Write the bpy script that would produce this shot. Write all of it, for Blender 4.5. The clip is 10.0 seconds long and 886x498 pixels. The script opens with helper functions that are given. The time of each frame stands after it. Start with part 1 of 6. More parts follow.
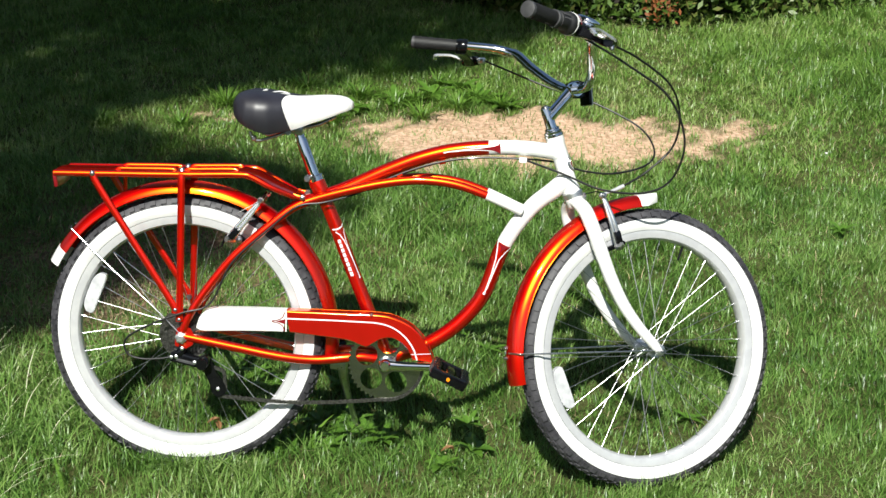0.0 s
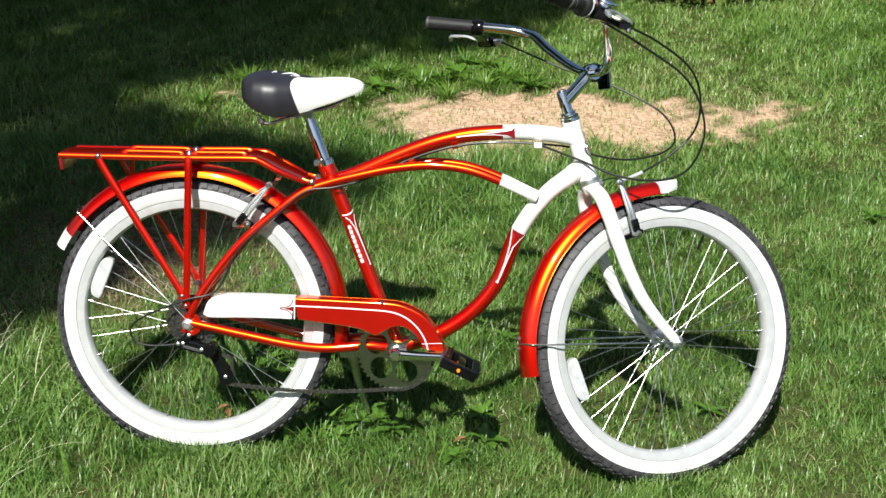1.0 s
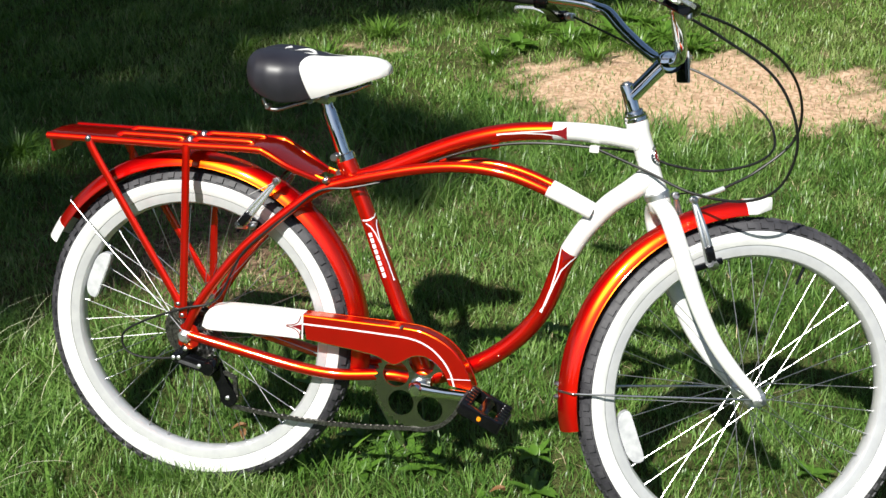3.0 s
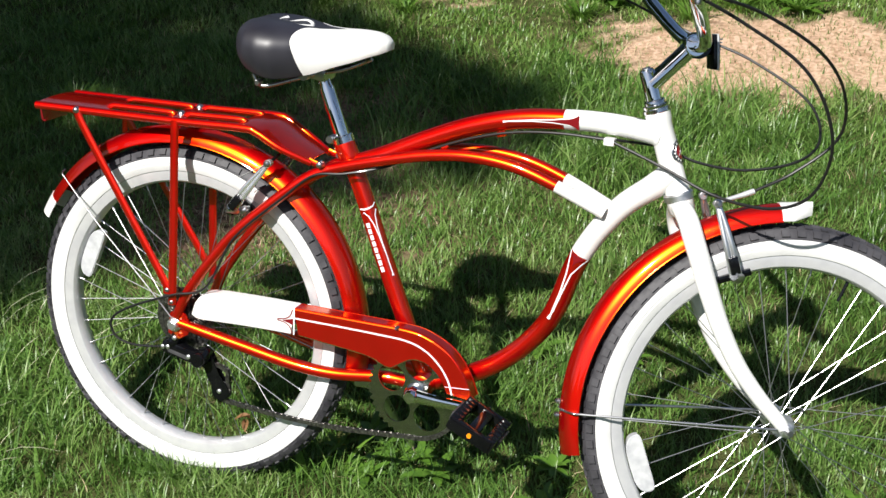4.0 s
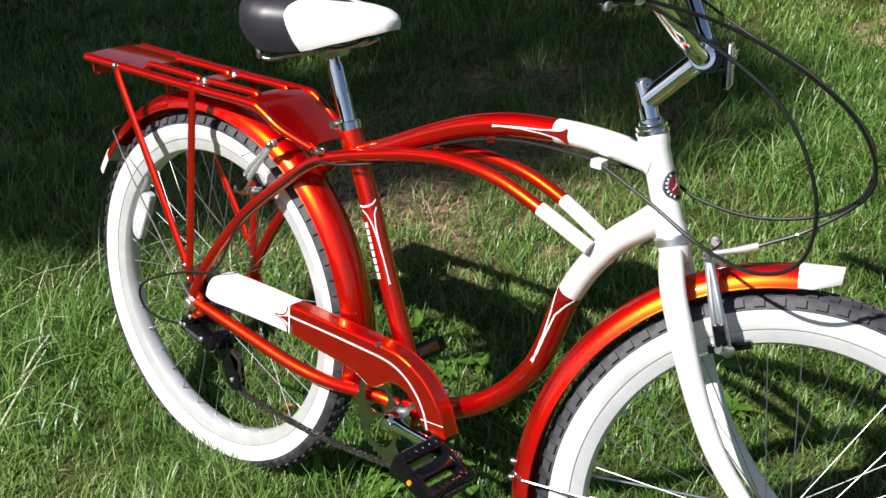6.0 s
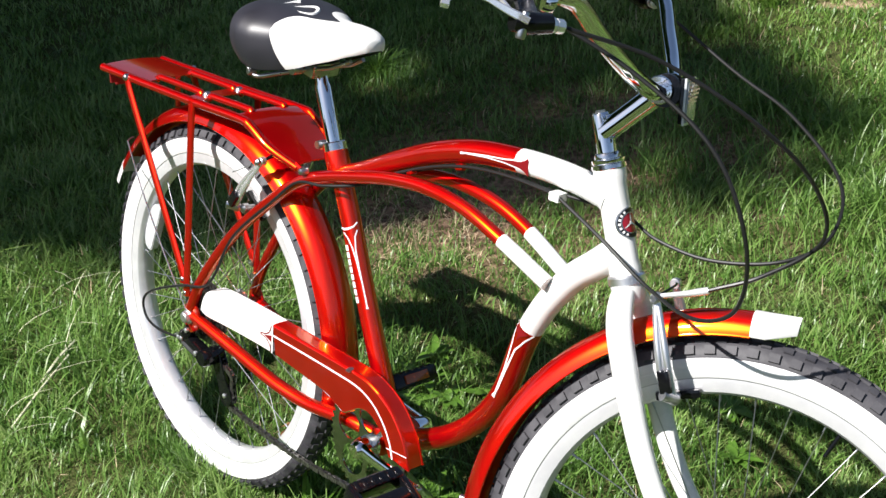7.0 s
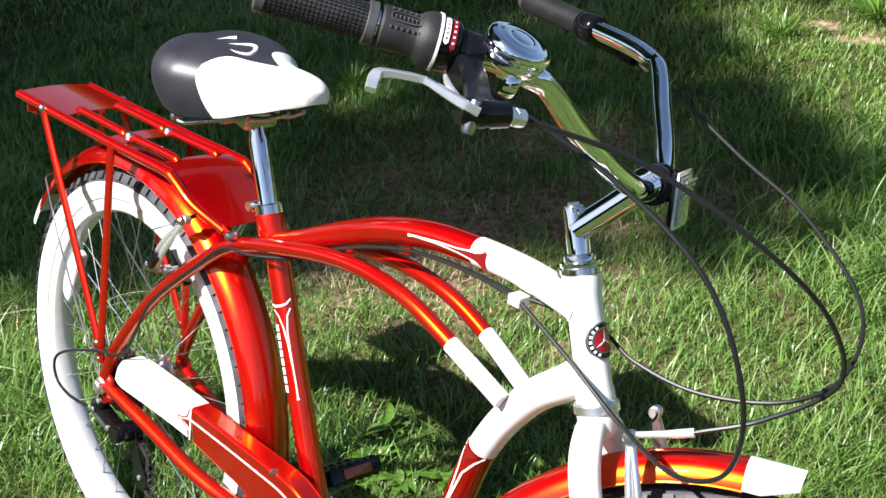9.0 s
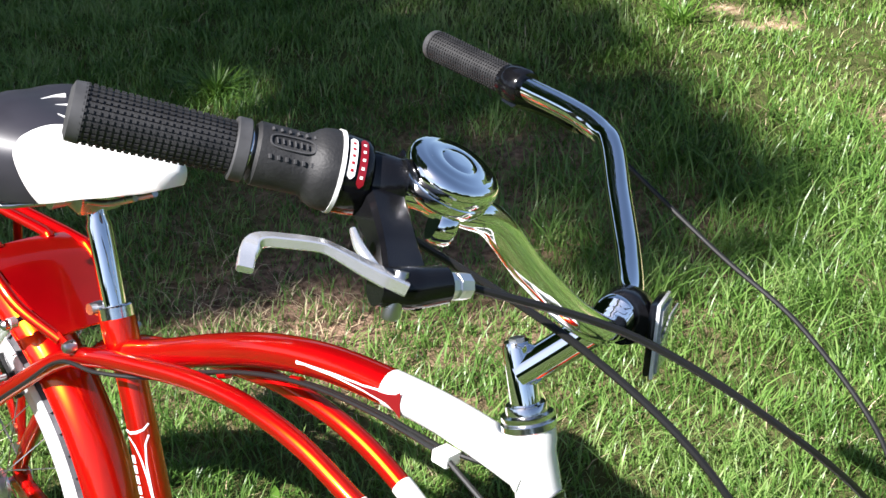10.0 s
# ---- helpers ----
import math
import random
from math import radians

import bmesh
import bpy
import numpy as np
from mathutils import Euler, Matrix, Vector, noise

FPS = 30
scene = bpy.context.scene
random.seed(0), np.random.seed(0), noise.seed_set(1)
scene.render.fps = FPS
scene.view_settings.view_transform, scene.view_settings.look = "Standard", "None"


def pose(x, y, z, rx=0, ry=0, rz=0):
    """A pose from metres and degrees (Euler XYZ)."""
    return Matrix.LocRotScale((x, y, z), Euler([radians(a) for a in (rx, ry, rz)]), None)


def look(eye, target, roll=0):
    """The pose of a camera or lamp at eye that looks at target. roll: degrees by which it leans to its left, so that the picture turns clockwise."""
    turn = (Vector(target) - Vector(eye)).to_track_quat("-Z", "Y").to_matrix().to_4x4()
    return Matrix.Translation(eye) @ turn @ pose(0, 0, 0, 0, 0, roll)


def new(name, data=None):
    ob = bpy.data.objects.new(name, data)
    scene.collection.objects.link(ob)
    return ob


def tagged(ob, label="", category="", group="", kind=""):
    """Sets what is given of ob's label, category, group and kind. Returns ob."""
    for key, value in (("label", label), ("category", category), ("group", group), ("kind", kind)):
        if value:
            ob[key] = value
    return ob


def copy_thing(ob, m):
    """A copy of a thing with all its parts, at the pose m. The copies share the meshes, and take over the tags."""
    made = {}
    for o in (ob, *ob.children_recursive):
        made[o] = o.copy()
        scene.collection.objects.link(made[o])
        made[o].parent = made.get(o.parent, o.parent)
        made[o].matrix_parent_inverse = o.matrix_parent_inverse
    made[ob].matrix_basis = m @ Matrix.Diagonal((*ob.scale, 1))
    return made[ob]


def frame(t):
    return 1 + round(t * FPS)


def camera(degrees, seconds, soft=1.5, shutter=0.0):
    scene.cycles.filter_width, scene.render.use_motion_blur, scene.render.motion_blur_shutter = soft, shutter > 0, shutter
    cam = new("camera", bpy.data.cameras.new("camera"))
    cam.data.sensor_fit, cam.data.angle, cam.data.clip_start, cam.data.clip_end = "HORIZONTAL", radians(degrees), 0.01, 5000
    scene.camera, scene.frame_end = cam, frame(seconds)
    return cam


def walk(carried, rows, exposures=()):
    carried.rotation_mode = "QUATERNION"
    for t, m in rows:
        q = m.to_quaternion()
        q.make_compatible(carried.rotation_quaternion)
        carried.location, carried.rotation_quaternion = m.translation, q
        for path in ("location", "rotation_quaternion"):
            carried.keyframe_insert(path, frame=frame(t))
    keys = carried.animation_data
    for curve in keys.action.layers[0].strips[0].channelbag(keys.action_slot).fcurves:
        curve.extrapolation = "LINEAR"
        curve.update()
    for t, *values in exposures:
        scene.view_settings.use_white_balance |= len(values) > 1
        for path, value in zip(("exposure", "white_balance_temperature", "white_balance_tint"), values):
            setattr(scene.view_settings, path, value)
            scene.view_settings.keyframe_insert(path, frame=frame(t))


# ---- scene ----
cam = camera(34.48, 10.0)
# seconds, eye, turn about x, y, z in degrees
PATH = [
    (0.0, 0.7718, -3.0977, 1.6929, 70.319, -1.286, 3.341),
    (0.5, 0.7829, -3.0702, 1.6941, 69.858, -1.260, 3.803),
    (1.0, 0.8348, -3.0032, 1.6901, 69.299, -1.117, 5.081),
    (1.5, 0.9321, -2.8772, 1.6769, 68.665, -0.320, 7.028),
    (2.0, 1.0754, -2.7155, 1.6823, 67.792, 0.462, 10.165),
    (2.5, 1.1349, -2.5305, 1.6613, 67.249, 0.100, 12.929),
    (4.0, 1.3528, -2.0120, 1.6482, 63.854, 0.522, 21.764),
    (4.5, 1.5134, -1.8047, 1.6284, 62.528, 1.575, 26.861),
    (5.0, 1.6231, -1.6148, 1.6095, 61.550, 2.472, 31.716),
    (5.5, 1.7137, -1.4677, 1.5950, 61.510, 2.532, 36.644),
    (7.0, 1.9835, -1.1009, 1.5580, 63.222, 3.017, 48.229),
    (7.5, 1.9757, -1.0715, 1.5424, 63.832, 1.935, 48.777),
    (8.0, 1.8946, -0.9783, 1.5421, 63.307, 1.448, 49.180),
    (8.5, 1.8329, -0.9025, 1.5536, 62.524, 1.321, 49.702),
    (9.0, 1.7669, -0.8280, 1.5292, 62.807, 0.667, 49.245),
    (9.5, 1.6343, -0.7146, 1.5200, 63.142, -0.513, 47.367),
    (10.0, 1.4521, -0.5836, 1.5006, 61.009, 0.104, 43.697),
]
# seconds, stops, kelvin, tint
EXPOSURE = [(0.0, 0.80, 6550, 4), (2.5, 0.76, 6550, 5), (4.5, 0.71, 6500, 10), (5.5, 0.73, 6450, 11), (7.0, 1.07, 6450, 11), (8.5, 1.31, 6400, 12), (10.0, 1.60, 6350, 13)]
walk(cam, [(t, pose(x, y, z, rx, ry, rz)) for t, x, y, z, rx, ry, rz in PATH], EXPOSURE)

# ---- daylight ----
TO_SUN = Vector((-0.10, -0.664, 0.721)).normalized()
world = bpy.data.worlds.new("world")
scene.world = world
world.use_nodes = True
wn = world.node_tree.nodes
sky = wn.new("ShaderNodeTexSky")
sky.sky_type, sky.sun_disc = "NISHITA", False
sky.sun_elevation = math.asin(TO_SUN.z)
sky.sun_rotation = math.atan2(TO_SUN.x, TO_SUN.y)
world.node_tree.links.new(sky.outputs[0], wn["Background"].inputs[0])
wn["Background"].inputs[1].default_value = 0.048
sun_data = bpy.data.lights.new("sun", "SUN")
sun_data.energy, sun_data.angle, sun_data.color = 4.6, radians(0.6), (1.0, 0.965, 0.92)
sun = new("sun", sun_data)
sun.matrix_world = look(TO_SUN * 30, (0, 0, 0))


# ---- materials ----
def material(name, base, rough=0.5, metal=0.0, coat=0.0, spec=0.5):
    m = bpy.data.materials.new(name)
    m.use_nodes = True
    b = m.node_tree.nodes["Principled BSDF"]
    b.inputs["Base Color"].default_value = (*base, 1)
    b.inputs["Roughness"].default_value = rough
    b.inputs["Metallic"].default_value = metal
    b.inputs["Coat Weight"].default_value = coat
    b.inputs["Coat Roughness"].default_value = 0.04
    b.inputs["Specular IOR Level"].default_value = spec
    return m


def nodes_of(m):
    return m.node_tree.nodes, m.node_tree.links, m.node_tree.nodes["Principled BSDF"]


def vary(m, a, b, scale, detail=4.0, rough=None, bump=0.0, bump_scale=None, bump_dist=0.001):
    """Two-tone noise on the base colour, a noise on the roughness, and a fine relief."""
    n, l, bsdf = nodes_of(m)
    tc = n.new("ShaderNodeTexCoord")
    tex = n.new("ShaderNodeTexNoise")
    tex.inputs["Scale"].default_value, tex.inputs["Detail"].default_value = scale, detail
    l.new(tc.outputs["Object"], tex.inputs["Vector"])
    ramp = n.new("ShaderNodeValToRGB")
    ramp.color_ramp.elements[0].position, ramp.color_ramp.elements[1].position = 0.35, 0.65
    ramp.color_ramp.elements[0].color, ramp.color_ramp.elements[1].color = (*a, 1), (*b, 1)
    l.new(tex.outputs[0], ramp.inputs[0])
    l.new(ramp.outputs[0], bsdf.inputs["Base Color"])
    if rough:
        mr = n.new("ShaderNodeMapRange")
        mr.inputs["To Min"].default_value, mr.inputs["To Max"].default_value = rough
        l.new(tex.outputs[0], mr.inputs["Value"])
        l.new(mr.outputs[0], bsdf.inputs["Roughness"])
    if bump:
        bt = n.new("ShaderNodeTexNoise")
        bt.inputs["Scale"].default_value = bump_scale or scale * 8
        l.new(tc.outputs["Object"], bt.inputs["Vector"])
        bp = n.new("ShaderNodeBump")
        bp.inputs["Strength"].default_value, bp.inputs["Distance"].default_value = bump, bump_dist
        l.new(bt.outputs[0], bp.inputs["Height"])
        l.new(bp.outputs[0], bsdf.inputs["Normal"])
    return m


def candy(name):
    """Candy paint: red lacquer over a deep red metal base and a copper flake, under a clear coat."""
    m = vary(material(name, (0.28, 0.001, 0.003), 0.5, 0.0, 0.0, 0.0), (0.26, 0.0009, 0.0026), (0.30, 0.0012, 0.0034), 30)
    n, l, b = nodes_of(m)
    where = n.new("ShaderNodeTexCoord")
    speck = n.new("ShaderNodeTexNoise")
    speck.inputs["Scale"].default_value, speck.inputs["Detail"].default_value = 12, 3
    l.new(where.outputs["Object"], speck.inputs["Vector"])
    shine = n.new("ShaderNodeFresnel")
    shine.inputs[0].default_value = 1.5
    last = b
    for colour, rough, share in (((0.80, 0.002, 0.002), 0.56, 0.40), ((1.0, 0.31, 0.008), 0.34, 0.17), ((1.0, 1.0, 1.0), 0.06, None)):
        flake = n.new("ShaderNodeBsdfAnisotropic")
        flake.distribution = "BECKMANN" if share else "GGX"
        flake.inputs["Color"].default_value = (*colour, 1)
        spread = n.new("ShaderNodeMapRange")
        spread.inputs["To Min"].default_value, spread.inputs["To Max"].default_value = rough - 0.02, rough + 0.03
        l.new(speck.outputs[0], spread.inputs["Value"])
        l.new(spread.outputs[0], flake.inputs["Roughness"])
        ms = n.new("ShaderNodeMixShader")
        if share:
            ms.inputs[0].default_value = share
        else:
            l.new(shine.outputs[0], ms.inputs[0])
        l.new(last.outputs[0], ms.inputs[1])
        l.new(flake.outputs[0], ms.inputs[2])
        last = ms
    l.new(last.outputs[0], n["Material Output"].inputs[0])
    return m


red = candy("candy_red_paint")
dark_red = material("dark_red_decal", (0.22, 0.004, 0.01), 0.35, 0.2, 0.8)
white = vary(material("white_paint", (0.8, 0.8, 0.78), 0.25, 0, 0.6), (0.80, 0.80, 0.78), (0.76, 0.76, 0.74), 25, rough=(0.22, 0.32))
white_line = material("white_decal", (0.8, 0.8, 0.78), 0.35)
chrome = vary(material("chrome", (0.93, 0.94, 0.96), 0.06, 1.0), (0.94, 0.95, 0.97), (0.90, 0.91, 0.93), 40, rough=(0.02, 0.06))
steel = vary(material("zinc_steel", (0.55, 0.56, 0.57), 0.28, 1.0), (0.58, 0.58, 0.59), (0.42, 0.42, 0.44), 60, rough=(0.2, 0.4))
alloy = vary(material("alloy_rim", (0.76, 0.76, 0.77), 0.4, 0.5), (0.78, 0.78, 0.79), (0.68, 0.68, 0.70), 35, rough=(0.28, 0.42))
chain_metal = vary(material("oily_chain", (0.16, 0.14, 0.11), 0.4, 0.9), (0.26, 0.25, 0.24), (0.09, 0.085, 0.08), 200, rough=(0.22, 0.4))
polished = vary(material("polished_alloy", (0.80, 0.80, 0.81), 0.16, 1.0), (0.82, 0.82, 0.83), (0.70, 0.70, 0.72), 40, rough=(0.10, 0.22))
spoke_steel = vary(material("spoke_steel", (0.66, 0.66, 0.67), 0.35, 1.0), (0.50, 0.50, 0.51), (0.40, 0.40, 0.41), 60, rough=(0.28, 0.40))
pale_straw = vary(material("pale_straw", (0.6, 0.6, 0.42), 0.5), (0.64, 0.64, 0.46), (0.5, 0.5, 0.33), 60)
satin = vary(material("satin_alloy", (0.85, 0.85, 0.86), 0.3, 1.0), (0.88, 0.88, 0.89), (0.80, 0.80, 0.82), 40, rough=(0.34, 0.44))
tyre_rubber = vary(material("tyre_rubber", (0.022, 0.021, 0.024), 0.75), (0.028, 0.027, 0.032), (0.064, 0.062, 0.069), 24, rough=(0.5, 0.7), bump=0.3, bump_scale=300)
whitewall_rubber = vary(material("whitewall_rubber", (0.78, 0.78, 0.76), 0.55), (0.80, 0.80, 0.79), (0.66, 0.66, 0.65), 14, 8, rough=(0.5, 0.65), bump=0.12, bump_scale=160)
grip_rubber = vary(material("grip_rubber", (0.02, 0.02, 0.021), 0.6), (0.009, 0.009, 0.010), (0.018, 0.018, 0.019), 60, rough=(0.5, 0.7), bump=0.25, bump_scale=600)
grey_rubber = vary(material("grey_rubber", (0.06, 0.06, 0.06), 0.55), (0.034, 0.034, 0.036), (0.055, 0.055, 0.058), 60, rough=(0.5, 0.6))
plastic = vary(material("black_plastic", (0.006, 0.006, 0.007), 0.2, spec=0.40), (0.003, 0.003, 0.004), (0.005, 0.005, 0.006), 50, rough=(0.10, 0.22))
cable_black = material("cable_housing", (0.010, 0.010, 0.010), 0.42, 0, 0.08, 0.35)
saddle_black = vary(material("black_vinyl", (0.022, 0.020, 0.027), 0.5, spec=0.8), (0.012, 0.011, 0.017), (0.020, 0.019, 0.027), 15, rough=(0.42, 0.52), bump=0.15, bump_scale=900, bump_dist=0.0004)
saddle_white = vary(material("white_vinyl", (0.8, 0.8, 0.78), 0.45), (0.80, 0.80, 0.78), (0.75, 0.75, 0.73), 20, rough=(0.4, 0.5), bump=0.1, bump_scale=900, bump_dist=0.0004)
amber = material("bright_amber", (0.8, 0.26, 0.01), 0.2, 0, 0.5)
orange_plastic = material("amber_reflector", (0.34, 0.075, 0.008), 0.2, 0, 0.5)
# chrome with a darkened base, in place of the dark grass it would mirror
ring_metal = vary(material("dimmed_chrome", (0.5, 0.5, 0.48), 0.2, 1.0), (0.48, 0.48, 0.45), (0.36, 0.36, 0.34), 50, rough=(0.12, 0.3))
clear_plastic = vary(material("clear_reflector", (0.72, 0.73, 0.74), 0.18, 0.1, 0.8), (0.62, 0.63, 0.64), (0.46, 0.47, 0.49), 60, rough=(0.12, 0.3), bump=0.25, bump_scale=300)
grey_lens = vary(material("grey_reflector", (0.30, 0.31, 0.32), 0.25, 0.1, 0.6), (0.34, 0.35, 0.36), (0.20, 0.21, 0.22), 260, rough=(0.15, 0.35), bump=0.6, bump_scale=400)
bright_alloy = vary(material("bright_alloy", (0.92, 0.92, 0.93), 0.26, 0.82), (0.97, 0.97, 0.98), (0.90, 0.90, 0.92), 60, rough=(0.16, 0.28))
badge_red = material("badge_red", (0.35, 0.01, 0.02), 0.3, 0.2, 0.6)
badge_black = material("badge_black", (0.02, 0.015, 0.015), 0.3, 0.2, 0.6)


def leafy(name, colours, rough=0.37, through_light=0.35, scale=1.1):
    """Green blades and leaves that let some light through, varied piece by piece and in patches."""
    m = bpy.data.materials.new(name)
    m.use_nodes = True
    n, l, b = nodes_of(m)
    geo = n.new("ShaderNodeNewGeometry")
    tc = n.new("ShaderNodeTexCoord")
    ramp = n.new("ShaderNodeValToRGB")
    e = ramp.color_ramp.elements
    e[0].color, e[1].color = (*colours[0], 1), (*colours[-1], 1)
    for i, c in enumerate(colours[1:-1]):
        e.new((i + 1) / (len(colours) - 1)).color = (*c, 1)
    fine = n.new("ShaderNodeTexNoise")
    fine.inputs["Scale"].default_value, fine.inputs["Detail"].default_value = scale * 9, 3
    l.new(tc.outputs["Object"], fine.inputs["Vector"])
    both = n.new("ShaderNodeMath")
    both.operation = "MULTIPLY_ADD"
    both.inputs[1].default_value = 0.9
    patch = n.new("ShaderNodeTexNoise")
    patch.inputs["Scale"].default_value, patch.inputs["Detail"].default_value = scale, 5
    l.new(tc.outputs["Object"], patch.inputs["Vector"])
    mix = n.new("ShaderNodeMath")
    mix.operation = "MULTIPLY_ADD"
    mix.inputs[1].default_value = 0.55
    shift = n.new("ShaderNodeMath")
    shift.operation = "MULTIPLY_ADD"
    shift.inputs[1].default_value, shift.inputs[2].default_value = 1.2, -0.83
    l.new(fine.outputs[0], both.inputs[0])
    l.new(patch.outputs[0], both.inputs[2])
    l.new(both.outputs[0], shift.inputs[0])
    l.new(geo.outputs["Random Per Island"], mix.inputs[0])
    l.new(shift.outputs[0], mix.inputs[2])
    l.new(mix.outputs[0], ramp.inputs[0])
    l.new(ramp.outputs[0], b.inputs["Base Color"])
    b.inputs["Roughness"].default_value = rough
    b.inputs["Specular IOR Level"].default_value = 0.5
    tr = n.new("ShaderNodeBsdfTranslucent")
    l.new(ramp.outputs[0], tr.inputs[0])
    ms = n.new("ShaderNodeMixShader")
    ms.inputs[0].default_value = through_light
    l.new(b.outputs[0], ms.inputs[1])
    l.new(tr.outputs[0], ms.inputs[2])
    l.new(ms.outputs[0], n["Material Output"].inputs[0])
    return m


grass_mat = leafy("grass_blades", [(0.030, 0.074, 0.013), (0.082, 0.180, 0.030), (0.165, 0.300, 0.060), (0.28, 0.38, 0.125)])
far_grass_mat = leafy("rough_grass", [(0.044, 0.105, 0.016), (0.104, 0.215, 0.034), (0.185, 0.315, 0.058), (0.30, 0.38, 0.13)])
dry_mat = leafy("dry_grass", [(0.34, 0.25, 0.13), (0.52, 0.41, 0.25), (0.66, 0.54, 0.36)], 0.7, 0.15)
weed_mat = leafy("broad_leaves", [(0.055, 0.13, 0.016), (0.10, 0.21, 0.026), (0.17, 0.29, 0.045)], 0.36, 0.3, 3)
hedge_mat = leafy("hedge_leaves", [(0.025, 0.05, 0.010), (0.06, 0.12, 0.018), (0.12, 0.18, 0.035), (0.17, 0.15, 0.05)], 0.4, 0.25, 2)
tree_mat = leafy("tree_leaves", [(0.03, 0.07, 0.01), (0.06, 0.12, 0.02)], 0.5, 0.2, 2)
bark = vary(material("bark", (0.1, 0.075, 0.05), 0.85), (0.07, 0.05, 0.035), (0.14, 0.11, 0.08), 8, bump=0.8, bump_scale=30, bump_dist=0.02)
far_leaf = vary(material("added_far_trees", (0.03, 0.05, 0.015), 0.9, spec=0.1), (0.012, 0.022, 0.007), (0.05, 0.075, 0.022), 1.4, 8, bump=0.8, bump_scale=3, bump_dist=0.3)
# near-black brown: the shade deep between the hedge leaves, put into the colour
hedge_dark = vary(material("hedge_inner_shade", (0.06, 0.045, 0.03), 0.85), (0.02, 0.016, 0.012), (0.04, 0.034, 0.024), 20)
rust_leaf = leafy("rusty_leaves", [(0.14, 0.035, 0.012), (0.30, 0.10, 0.03)], 0.6, 0.25, 6)
dead_leaf = leafy("dead_leaf", [(0.16, 0.075, 0.03), (0.25, 0.13, 0.05)], 0.7, 0.15, 20)


# ---- mesh helpers ----
def glide(pts, per=8):
    """Points of a smooth line through pts."""
    p = [Vector(q) for q in pts]
    p = [p[0] * 2 - p[1], *p, p[-1] * 2 - p[-2]]
    out = []
    for i in range(1, len(p) - 2):
        for k in range(per):
            t = k / per
            a, b, c, d = p[i - 1], p[i], p[i + 1], p[i + 2]
            out.append(0.5 * (2 * b + (c - a) * t + (2 * a - 5 * b + 4 * c - d) * t * t + (3 * b - a - 3 * c + d) * t ** 3))
    out.append(p[-2])
    return out


def frames_along(pts):
    """Tangent and two normals at each point, turning as little as possible."""
    res, n = [], None
    for i, p in enumerate(pts):
        t = (pts[min(i + 1, len(pts) - 1)] - pts[max(i - 1, 0)]).normalized()
        if n is None:
            n = t.orthogonal().normalized()
            side = Vector((0, -1, 0))
            if abs(t.dot(side)) < 0.95:
                n = (side - t * side.dot(t)).normalized()
        else:
            n = (n - t * n.dot(t)).normalized()
        res.append((p, t, n, t.cross(n)))
    return res


def tube(pts, r, segs=14, bm=None, caps=True, per=8, flat=1.0, smooth=True):
    """A round bar along pts; r: one radius, or one for each point of pts; flat squeezes it across."""
    bm = bm or bmesh.new()
    line = glide(pts, per) if smooth and len(pts) > 2 else [Vector(q) for q in pts]
    rs = r if isinstance(r, (list, tuple)) else [r] * 2
    rings = []
    for i, (p, t, n, b) in enumerate(frames_along(line)):
        u = i / (len(line) - 1) * (len(rs) - 1)
        k = min(int(u), len(rs) - 2)
        rad = rs[k] + (rs[k + 1] - rs[k]) * (u - k)
        rings.append([bm.verts.new(p + n * rad * flat * math.cos(a) + b * rad * math.sin(a)) for a in (2 * math.pi * j / segs for j in range(segs))])
    for x, y in zip(rings, rings[1:]):
        for j in range(segs):
            bm.faces.new((x[j], x[(j + 1) % segs], y[(j + 1) % segs], y[j]))
    if caps:
        bm.faces.new(rings[0][::-1])
        bm.faces.new(rings[-1])
    return bm


def strap(pts, widths, heights, up, bm=None, per=6):
    """A bar of chamfered box section along pts; widths lie across, heights along up."""
    bm = bm or bmesh.new()
    line = glide(pts, per)
    rings = []
    for i, p in enumerate(line):
        t = (line[min(i + 1, len(line) - 1)] - line[max(i - 1, 0)]).normalized()
        v = (up - t * up.dot(t)).normalized()
        w = t.cross(v)
        u = i / (len(line) - 1) * (len(widths) - 1)
        k = min(int(u), len(widths) - 2)
        hw = (widths[k] + (widths[k + 1] - widths[k]) * (u - k)) / 2
        hh = (heights[k] + (heights[k + 1] - heights[k]) * (u - k)) / 2
        c = 0.28 * min(hw, hh)
        rings.append([bm.verts.new(p + w * a + v * b) for a, b in ((hw, -hh + c), (hw, hh - c), (hw - c, hh), (c - hw, hh), (-hw, hh - c), (-hw, c - hh), (c - hw, -hh), (hw - c, -hh))])
    for x, y in zip(rings, rings[1:]):
        for j in range(8):
            bm.faces.new((x[j], x[(j + 1) % 8], y[(j + 1) % 8], y[j]))
    bm.faces.new(rings[0][::-1])
    bm.faces.new(rings[-1])
    bmesh.ops.recalc_face_normals(bm, faces=bm.faces)
    return bm


def rod(a, b, r, r2=None, segs=14, bm=None):
    return tube([a, b], [r, r if r2 is None else r2], segs, bm)


def turned(axis_from, axis_to, profile, segs=24, bm=None):
    """A turned body: profile of (share of the way, radius)."""
    bm = bm or bmesh.new()
    a, b = Vector(axis_from), Vector(axis_to)
    t = (b - a).normalized()
    n = t.orthogonal().normalized()
    m = t.cross(n)
    rings = []
    for s, r in profile:
        c = a + (b - a) * s
        rings.append([bm.verts.new(c + (n * math.cos(q) + m * math.sin(q)) * max(r, 1e-5)) for q in (2 * math.pi * j / segs for j in range(segs))])
    for x, y in zip(rings, rings[1:]):
        for j in range(segs):
            bm.faces.new((x[j], x[(j + 1) % segs], y[(j + 1) % segs], y[j]))
    bm.faces.new(rings[0][::-1])
    bm.faces.new(rings[-1])
    return bm


